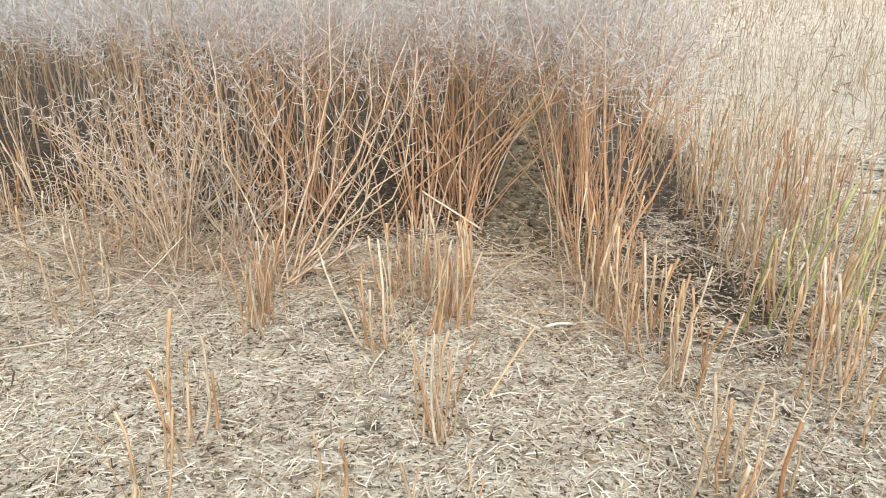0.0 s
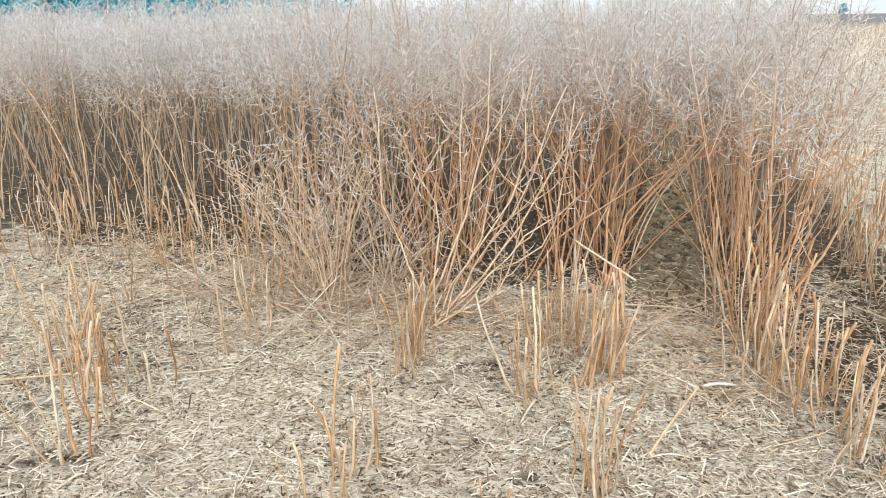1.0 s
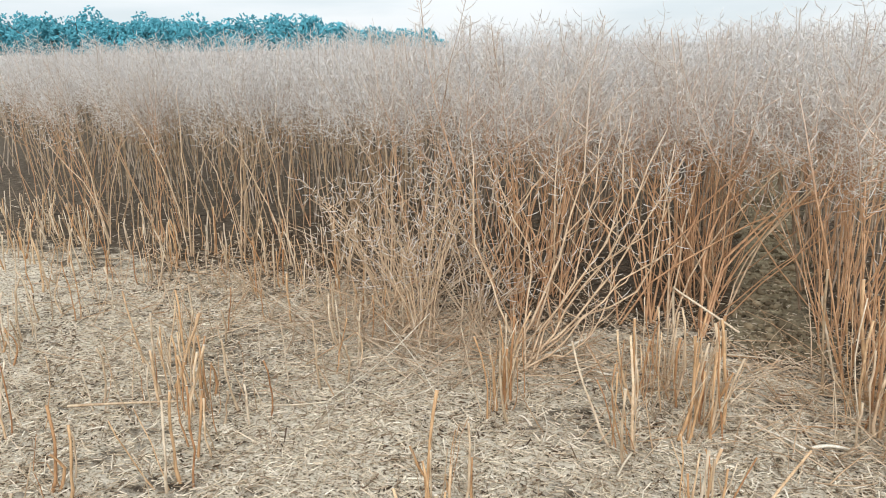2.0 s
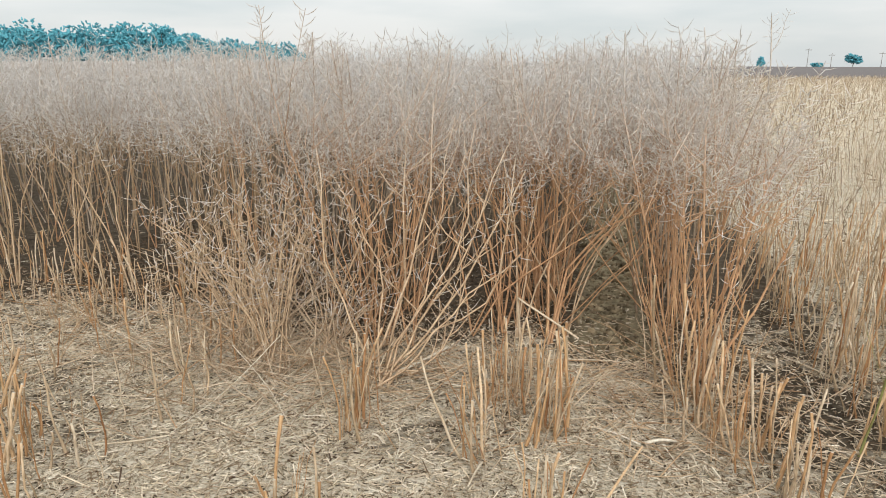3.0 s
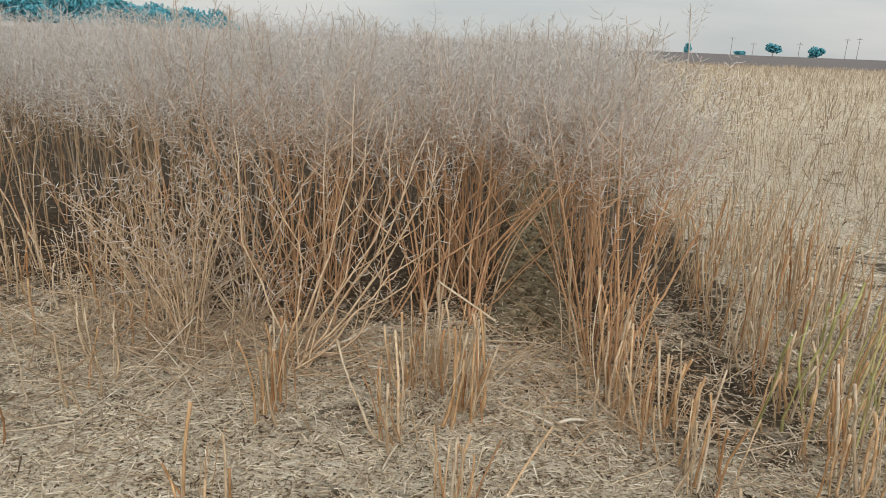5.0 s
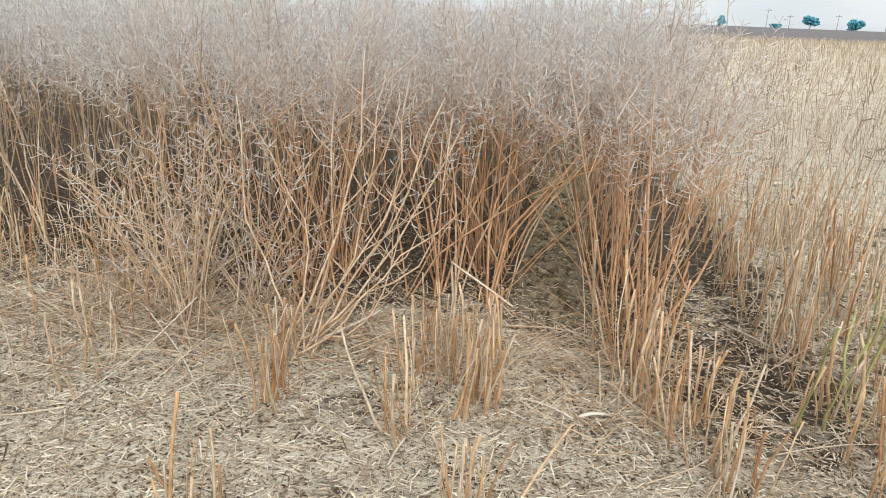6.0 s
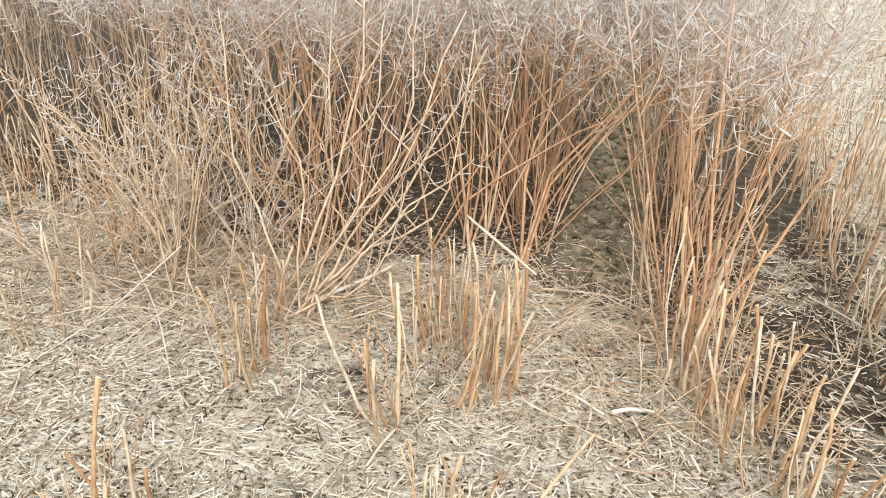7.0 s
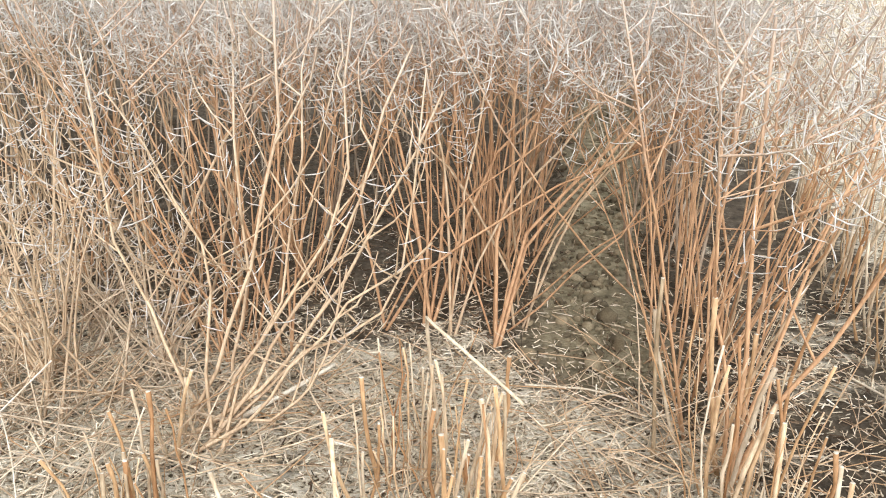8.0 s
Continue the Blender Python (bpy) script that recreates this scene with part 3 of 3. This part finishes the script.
def crop_mass(name, seed, spots, gap, pod, fat, branches, steps, label):
    """Plants past the first rows, which nobody could count, in one mesh of stems and one of pods."""
    rng = np.random.default_rng(seed)
    stems, pods = Pieces(), Pieces()
    shapes = [plant_shape(rng, rng.uniform(1.12, 1.48), branches=branches, low=0.5, gap=gap, pod=pod, steps=steps, pod_steps=3, thick=0.0055) for _ in range(14)]
    packs = []
    for sh in shapes:
        ls, lr, ps = [], [], []
        for line, rad, limbs, own in sh:
            ps += own
            trunk = (line, rad)
            for bl, br, p in limbs:
                ls.append(bl)
                lr.append(taper(br * fat, len(bl)))
                ps += p
        packs.append((trunk, np.array(ls), np.array(lr), np.array(ps)))
    for x, y in spots:
        (line, rad), ls, lr, ps = packs[rng.integers(len(packs))]
        a, k = rng.uniform(0, 6.283), rng.uniform(0.9, 1.08)
        c, s = math.cos(a) * k, math.sin(a) * k
        rot = np.array([[c, s, 0], [-s, c, 0], [rng.normal(0, 0.06), rng.normal(0, 0.06), k]])
        off = np.array([x, y, uneven(x, y)])
        stems.tubes(line @ rot + off, taper(rad * fat, len(line)), 3)
        if len(ls):
            stems.tubes(ls @ rot + off, lr, 3)
        pods.tubes(ps @ rot + off, pod_radii(ps, fat), 3)
    base = tagged(root(name, (0, 0, 0)), label, "crop", kind="stuff")
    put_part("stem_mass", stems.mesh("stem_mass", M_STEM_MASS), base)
    put_part("pod_mass", pods.mesh("pod_mass", M_POD), base)


def row_spots(seed, y_from, y_to, x_from, gap):
    rng = np.random.default_rng(seed)
    out = []
    for x in [0.68, 0.55, 0.33, 0.12] + ROWS_X:
        if x < x_from:
            continue
        y = {0.33: 6.4, 0.55: 5.2, 0.12: 4.9}.get(x, crop_front(x)) + y_from
        while y < y_to:
            if -x < y * 1.2 + 2.2:
                out.append((x + row_drift(y) + rng.normal(0, 0.11), y))
            y += gap * rng.uniform(0.5, 1.5)
    return out


near_spots = row_spots(21, NEAR_DEEP, 8.5, -9, 0.085)
crop_mass("rapeseed_crop", 22, near_spots, 0.028, 0.066, 1.15, 5, 4, "dense ripe rapeseed standing uncut, grey-beige pods")
far_spots = [p for p in row_spots(23, 3.5, 17.0, -20, 0.15) if p[1] >= 8.5]
crop_mass("rapeseed_crop", 24, far_spots, 0.07, 0.11, 1.6, 3, 3, "ripe rapeseed crop reaching away, grey-beige pod canopy")


def far_canopy():
    """The crop's pod layer where single plants can no longer be told apart."""
    ys = [15.0]
    while ys[-1] < 330:
        ys.append(ys[-1] + 0.16 + (ys[-1] - 15) * 0.022)
    cols = 200
    v, f = [], []
    for y in ys:
        x0 = -1.35 * y - 8
        for i in range(cols):
            x = x0 + (CROP_EDGE - 0.2 - x0) * i / (cols - 1)
            n = noise.noise(Vector((x * 2.1, y * 2.1, 4))) * 0.5 + noise.noise(Vector((x * 7, y * 7, 2))) * 0.5
            v.append((x, y, (1.20 + 0.2 * n) * ease(15.0, 16.5, y) if i < cols - 1 else 0.0))
    for j in range(len(ys) - 1):
        for i in range(cols - 1):
            a = j * cols + i
            f.append((a, a + 1, a + cols + 1, a + cols))
    me = bpy.data.meshes.new("pod_canopy")
    me.from_pydata(v, [], f)
    me.materials.append(M_CANOPY)
    return tagged(new("far_rapeseed_crop", me), "distant ripe rapeseed crop, even grey-beige canopy to the horizon", "crop", kind="stuff")


far_canopy()


twig_debris("broken_twigs", 330, (-1.25, 2.8), (0.38, 0.24), 0.32, 0.0022, 111, M_STEM_GREY, "thin grey broken twigs tangled over the chaff before the crop")
twig_debris("broken_twigs", 110, (-0.66, 2.85), (0.2, 0.14), 0.24, 0.0022, 112, M_STEM_PALE, "thin pale broken twigs round the forked plant")
twig_debris("broken_twigs", 190, (0.62, 2.75), (0.24, 0.26), 0.24, 0.002, 113, M_STEM_PALE, "thin pale broken twigs at the front of the crop row")
twig_debris("broken_twigs", 150, (0.02, 2.75), (0.28, 0.25), 0.2, 0.0018, 114, M_STEM_PALE, "thin pale broken twigs among the stubble")
twig_debris("broken_twigs", 300, (-2.4, 3.2), (0.75, 0.45), 0.24, 0.0022, 115, M_STEM_PALE, "thin broken twigs among the stubble before the crop")
twig_debris("broken_twigs", 150, (1.1, 2.7), (0.22, 0.6), 0.2, 0.0018, 116, M_STEM_GREY, "thin grey broken twigs in the row gap")


# ---- stubble ----
def stalk_mesh(rng, height, rad, lean, mat, tilt=None):
    a = rng.uniform(0, 6.28) if tilt is None else tilt + rng.normal(0, 0.9)
    top = (lean * math.cos(a), lean * math.sin(a), height)
    line = bent_line((0, 0, -0.02), top, (rng.normal(0, 0.013), rng.normal(0, 0.013), 0), 6, rng, 0.0028)
    r = np.array([1.35, 1.05, 0.9, 0.98, 0.86, 0.95]) * rad * rng.uniform(0.82, 1.18, 6)
    return Pieces().tubes(line, r, 6, cap=True).mesh("stalk", mat, M_PITH)


def tuft_kind(rng, mats, count, low, high, label, wide=0.05, tilt=None, lean=0.04, rad=(0.0024, 0.0056), thin_count=2):
    t = tagged(root("stubble_tuft", (0, 0, 0)), label, "stubble", "stubble tufts in rows")
    for k in range(count + thin_count):
        thin = k >= count
        h = rng.uniform(low * 0.5, high) if thin else low * 0.75 + (high - low * 0.75) * rng.beta(1.8, 1.1)
        r = rng.uniform(0.0010, 0.0023) if thin else rng.uniform(*rad)
        me = stalk_mesh(rng, h, r, abs(rng.normal(lean + (0.05 if thin else 0), 0.05)) * h / 0.35, mats[k % len(mats)], None if thin else tilt)
        s = put_part("stalk", me, t)
        s.matrix_basis = Matrix.Translation((rng.normal(0, wide * 1.25), rng.normal(0, wide * 1.5), 0))
    return t


MIXED = [M_STUB, M_STUB_PALE, M_STUB]


def place_tufts():
    rng = np.random.default_rng(31)
    gold = [tuft_kind(rng, MIXED, n, 0.16, 0.36, "cut rapeseed stubble, golden stalks with pale pith ends") for n in (2, 3, 4, 5, 6, 3, 4)]
    pale = [tuft_kind(rng, [M_STUB_PALE, M_STUB_PALE, M_STUB], n, 0.14, 0.34, "bleached cut rapeseed stubble among the chaff") for n in (2, 3, 4, 5)]
    tall = [tuft_kind(rng, [M_STUB_PALE, M_STUB, M_STUB_PALE], n, 0.22, 0.52, "tall cut rapeseed stubble, tan stalks beside the standing crop", 0.08, rad=(0.0025, 0.005)) for n in (7, 8, 6, 9)]
    green = [tuft_kind(rng, [M_STUB_GREEN, M_STUB_GREEN, M_STUB], n, 0.26, 0.5, "greenish rapeseed stubble with young shoots", 0.09, 0.5, 0.09, (0.0035, 0.006)) for n in (12, 11)]
    used = set()

    def put(kinds, x, y, turn=None):
        src = kinds[rng.integers(len(kinds))]
        m = Matrix.Translation((x, y, uneven(x, y))) @ Matrix.Rotation(rng.uniform(0, 6.28) if turn is None else turn, 4, "Z")
        if id(src) in used:
            copy_thing(src, m)
        else:
            used.add(id(src))
            src.matrix_basis = m

    # tufts with a look of their own in the foremost rows
    for x, y, n, low, high, wide, tilt, lean in [
            (0.10, 1.76, 9, 0.26, 0.36, 0.022, 1.5, 0.02), (0.05, 2.46, 10, 0.28, 0.44, 0.04, 1.2, 0.02), (0.11, 2.53, 6, 0.28, 0.42, 0.035, 0.4, 0.07),
            (-0.11, 2.70, 5, 0.34, 0.42, 0.03, 1.5, 0.01), (-0.05, 2.66, 5, 0.30, 0.42, 0.03, 1.5, 0.02), (-0.13, 2.56, 6, 0.24, 0.38, 0.04, 2.8, 0.05),
            (-0.14, 2.22, 7, 0.24, 0.40, 0.03, 2.9, 0.06), (0.08, 2.74, 5, 0.2, 0.34, 0.04, 1.0, 0.05), (0.83, 2.43, 11, 0.26, 0.42, 0.04, 1.0, 0.04),
            (0.88, 2.17, 8, 0.20, 0.36, 0.045, 0.6, 0.05), (0.93, 1.62, 8, 0.16, 0.32, 0.05, 0.9, 0.06), (0.86, 1.45, 4, 0.14, 0.24, 0.04, 0.5, 0.05),
            (0.64, 2.66, 6, 0.34, 0.54, 0.04, 1.5, 0.04), (0.66, 2.84, 6, 0.36, 0.56, 0.055, 1.2, 0.05), (0.72, 2.55, 6, 0.2, 0.42, 0.05, 0.8, 0.06),
            (-0.66, 2.36, 11, 0.18, 0.36, 0.035, 2.4, 0.04), (-0.63, 1.69, 6, 0.18, 0.34, 0.03, 2.4, 0.05), (-0.60, 1.46, 5, 0.14, 0.27, 0.04, 2.4, 0.04),
            (-0.08, 1.45, 3, 0.12, 0.24, 0.04, 2.0, 0.05), (0.12, 1.42, 3, 0.10, 0.2, 0.04, 1.0, 0.03), (-1.75, 1.90, 4, 0.24, 0.33, 0.025, 1.4, 0.02),
            (-1.79, 2.07, 4, 0.16, 0.26, 0.03, 1.4, 0.03), (-1.98, 1.97, 6, 0.20, 0.36, 0.04, 2.6, 0.09), (-1.87, 1.38, 4, 0.16, 0.28, 0.03, 1.8, 0.03),
            (1.40, 2.20, 6, 0.22, 0.40, 0.05, 0.8, 0.05), (1.44, 2.46, 7, 0.2, 0.36, 0.04, 1.0, 0.05)]:
        t = tuft_kind(rng, MIXED, n, low, high, "clump of cut rapeseed stalks, orange-gold with white pith ends", wide, tilt, lean, (0.0024, 0.0058), n)
        t.matrix_basis = Matrix.Translation((x, y, uneven(x, y)))
    for x, y in ((1.46, 2.56), (1.60, 2.70)):
        put(green, x, y, 0.0)
    for x in (-4.9, -4.55, -4.2, -3.8, -3.4, -3.05, -2.65, -2.25, -1.9, -1.5):
        half = x in (-4.9, -4.2, -3.4, -2.65, -1.9)
        y = 3.1 if half else 1.2
        while y < crop_front(x) + 0.1:
            put(gold if rng.random() < 0.35 else pale, x + rng.normal(0, 0.10), y)
            y += rng.uniform(0.12, 0.30) if y < 2.9 else rng.uniform(0.11, 0.24)
    for x in (-1.15, -0.8, 0.72):
        y = 2.75 if x < 0 else 2.6
        while y < crop_front(x) - 0.1:
            put(pale, x + rng.normal(0, 0.08), y)
            y += rng.uniform(0.25, 0.5)
    for x in (1.38, 1.74, 2.12):
        y = 1.7 if x != 1.74 else 3.0
        while y < 5.2:
            put(tall if y > 2.9 or x > 2 else gold, x + rng.normal(0, 0.07), y)
            y += rng.uniform(0.11, 0.22)
    for src in gold + pale + tall + green:
        if id(src) not in used:
            src.matrix_basis = Matrix.Translation((2.9, 2.2 + rng.uniform(0, 1), 0))


place_tufts()


def lone_stalk(name, knots, rad, mat, label, category="straw"):
    line = smooth_line(knots, 9)
    me = Pieces().tubes(line, taper(rad, 9, 0.75), 6, cap=True).mesh(name, mat, M_PITH)
    return tagged(new(name, me), label, category)


lone_stalk("bent_stalk", [(-0.03, 2.80, -0.02), (-0.05, 2.79, 0.2), (-0.065, 2.775, 0.412), (-0.05, 2.765, 0.422), (0.06, 2.69, 0.385), (0.18, 2.60, 0.345)], 0.0052, M_STUB_PALE, "broken stubble stalk bent over sideways near its top", "stubble")
lone_stalk("fallen_branch", [(-0.64, 2.79, 0.016), (-0.56, 2.88, 0.035), (-0.48, 2.98, 0.05), (-0.41, 3.06, 0.07)], 0.008, M_LOOSE, "pale cut rapeseed branch lying against the stubble")
lone_stalk("loose_straw", [(0.44, 2.455, 0.012), (0.49, 2.475, 0.02), (0.56, 2.49, 0.014)], 0.007, M_LOOSE, "short bleached straw piece lying on the chaff")
lone_stalk("loose_straw", [(0.24, 2.54, 0.012), (0.33, 2.50, 0.018), (0.42, 2.44, 0.012)], 0.0045, M_LOOSE, "short bleached straw piece lying on the chaff")
lone_stalk("leaning_stalk", [(0.24, 1.96, -0.01), (0.31, 2.04, 0.09), (0.39, 2.12, 0.19)], 0.005, M_STUB, "single cut stalk leaning low over the chaff", "stubble")
lone_stalk("long_straw", [(0.16, 3.12, 0.03), (0.40, 3.11, 0.04), (0.60, 3.0, 0.03), (0.80, 2.72, 0.02)], 0.0032, M_LOOSE, "long thin pale stem fallen across the chaff")
lone_stalk("long_straw", [(1.13, 3.34, 0.03), (1.24, 3.2, 0.03), (1.36, 3.03, 0.02)], 0.0042, M_LOOSE, "long pale stem lying in the dark row gap")
lone_stalk("long_straw", [(0.36, 5.0, 0.42), (0.44, 4.75, 0.25), (0.52, 4.5, 0.1), (0.54, 4.42, 0.02)], 0.003, M_LOOSE, "thin grey stem leaning at the lane's edge")
lone_stalk("long_straw", [(-2.25, 1.78, 0.02), (-2.02, 1.86, 0.035), (-1.82, 1.98, 0.02)], 0.0055, M_STUB_PALE, "thick straw stem lying beside the stubble")
lone_stalk("long_straw", [(-1.35, 2.78, 0.12), (-1.05, 2.5, 0.07), (-0.8, 2.2, 0.02)], 0.0024, M_LOOSE, "long pale stem lying over the chaff")
lone_stalk("long_straw", [(-1.1, 2.75, 0.2), (-1.2, 2.45, 0.08), (-1.3, 2.15, 0.02)], 0.0022, M_LOOSE, "long pale stem lying over the chaff")


def scatter_loose():
    rng = np.random.default_rng(51)
    for k in range(46):
        x, y = rng.uniform(-2.4, 2.2), rng.uniform(1.3, 3.3)
        ln, a = rng.uniform(0.07, 0.26), rng.uniform(0, 6.28)
        d = np.array([math.cos(a), math.sin(a), 0]) * ln / 2
        r = rng.uniform(0.0022, 0.0045)
        c = np.array([x, y, r + 0.008])
        p = [c - d, c + np.array([0, 0, 0.006]) + rng.normal(0, 0.01, 3) * [1, 1, 0], c + d]
        p = [(q[0], q[1], q[2] + uneven(q[0], q[1])) for q in p]
        lone_stalk("loose_straw", p, r, M_LOOSE, "thin bleached straw lying loose on the chaff")["group"] = "loose straws on the ground"


scatter_loose()


def stubble_mass(name, seed, box, per_metre, low, high, rad, label, skip=None, wide=0.12):
    rng = np.random.default_rng(seed)
    x0, x1, y0, y1 = box
    pts, rr = [], []
    k0, k1 = math.ceil((x0 - 1.38) / 0.37), math.floor((x1 - 1.38) / 0.37)
    for k in range(k0, k1 + 1):
        for _ in range(int(per_metre * (y1 - y0))):
            x, y = 1.38 + 0.37 * k + rng.normal(0, wide), rng.uniform(y0, y1)
            if abs(x) > 1.2 * y + 3 or (x < CROP_EDGE and y > crop_front(x)) or (skip and skip(x, y)):
                continue
            h = rng.uniform(low, high)
            z = uneven(x, y)
            dx, dy = rng.normal(0, 0.06, 2)
            pts.append([(x, y, z - 0.01), (x + dx, y + dy, z + h)])
            r = rad * rng.uniform(0.6, 1.3)
            rr.append([r, r * 0.85])
    me = Pieces().tubes(pts, rr, 3, cap=len(pts) < 6000).mesh(name, M_STUB_ALL, M_PITH)
    return tagged(new(name, me), label, "stubble", kind="stuff")


stubble_mass("stubble_rows", 41, (1.3, 14, 2.0, 12), 26, 0.14, 0.42, 0.0033, "rows of cut rapeseed stubble, straw-coloured", lambda x, y: x < 2.6 and y < 4.8)
stubble_mass("stubble_rows", 42, (-12, -4.7, 0.8, 7), 9, 0.18, 0.38, 0.0050, "rows of short cut stubble before the standing crop")
stubble_mass("stubble_rows", 43, (1.3, 60, 12, 60), 4, 0.2, 0.42, 0.008, "stubble rows reaching far over the cut field")


# ---- distance ----
def crown(rng, at, size, count, leaf):
    """Leaf clumps in an uneven crown, as short crossed blades."""
    pts, rad = [], []
    lobes = [(rng.normal(0, 0.34, 3) * size, rng.uniform(0.35, 0.6)) for _ in range(14)]
    for _ in range(count):
        c, k = lobes[rng.integers(len(lobes))]
        d = rng.normal(0, 1, 3)
        d /= np.linalg.norm(d)
        p = np.asarray(at) + c + d * np.asarray(size) * k * rng.uniform(0.6, 1.0)
        q = rng.normal(0, 1, 3)
        q /= np.linalg.norm(q)
        pts.append([p - q * leaf, p + q * leaf])
        rad.append([leaf * 0.75, leaf * 0.35])
    return pts, rad


def tree(name, seed, x, y, height, width, label, clumps, leaf, ground_z=0.0):
    rng = np.random.default_rng(seed)
    t = tagged(root(name, (x, y, ground_z)), label, "tree")
    wood = Pieces().tubes(bent_line((0, 0, -0.2), (0, 0, height * 0.6), (0.05 * width, 0, 0), 6, rng, 0.02), taper(height * 0.028, 6), 7)
    for k in range(5):
        a = k * 1.26 + rng.uniform(0, 0.5)
        tip = (math.cos(a) * width * 0.3, math.sin(a) * width * 0.3, height * rng.uniform(0.6, 0.8))
        wood.tubes(bent_line((0, 0, height * rng.uniform(0.25, 0.45)), tip, (0, 0, 0.1), 4, rng, 0.02), taper(height * 0.014, 4), 5)
    put_part("trunk", wood.mesh("trunk", M_BARK), t)
    pts, rad = crown(rng, (0, 0, height * 0.52), (width * 0.42, width * 0.42, height * 0.44), clumps, leaf)
    put_part("crown", Pieces().tubes(pts, rad, 3).mesh("crown", M_LEAF_HAZED), t)
    return t


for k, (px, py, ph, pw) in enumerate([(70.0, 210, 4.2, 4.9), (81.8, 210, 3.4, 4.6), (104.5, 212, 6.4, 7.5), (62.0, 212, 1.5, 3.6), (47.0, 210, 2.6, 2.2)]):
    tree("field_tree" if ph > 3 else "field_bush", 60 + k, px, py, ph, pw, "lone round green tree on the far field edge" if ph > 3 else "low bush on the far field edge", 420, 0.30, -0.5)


def pole(x, y, h):
    p = tagged(root("utility_pole", (x, y, 0)), "slim grey utility pole on the far field edge", "pole", "utility poles on the skyline")
    rng = np.random.default_rng(3)
    put_part("mast", Pieces().tubes(bent_line((0, 0, -0.3), (0, 0, h), (0, 0, 0), 4, rng, 0.005), taper(0.085, 4, 0.6), 8).mesh("mast", M_POLE), p)
    put_part("crossarm", Pieces().tubes([(-0.8, 0, h - 0.5), (0, 0, h - 0.45), (0.8, 0, h - 0.5)], [0.06, 0.06, 0.06], 4).mesh("crossarm", M_POLE), p)


for px, ph in ((60.0, 4.8), (78.5, 3.8), (91.0, 5.4), (94.2, 5.6), (66.0, 3.4)):
    pole(px, 214, ph)


def forest():
    rng = np.random.default_rng(71)
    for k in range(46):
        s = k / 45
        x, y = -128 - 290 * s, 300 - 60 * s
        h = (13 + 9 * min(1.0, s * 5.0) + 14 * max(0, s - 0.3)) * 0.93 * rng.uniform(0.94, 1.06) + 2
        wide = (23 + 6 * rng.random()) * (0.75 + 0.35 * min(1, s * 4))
        tree("forest_tree", 200 + k, x, y + rng.uniform(-6, 6), h, wide, "broadleaf tree in the distant wood, leaf colour tinted by haze", 1050, 0.7, -5.5)["group"] = "distant wood"


forest()
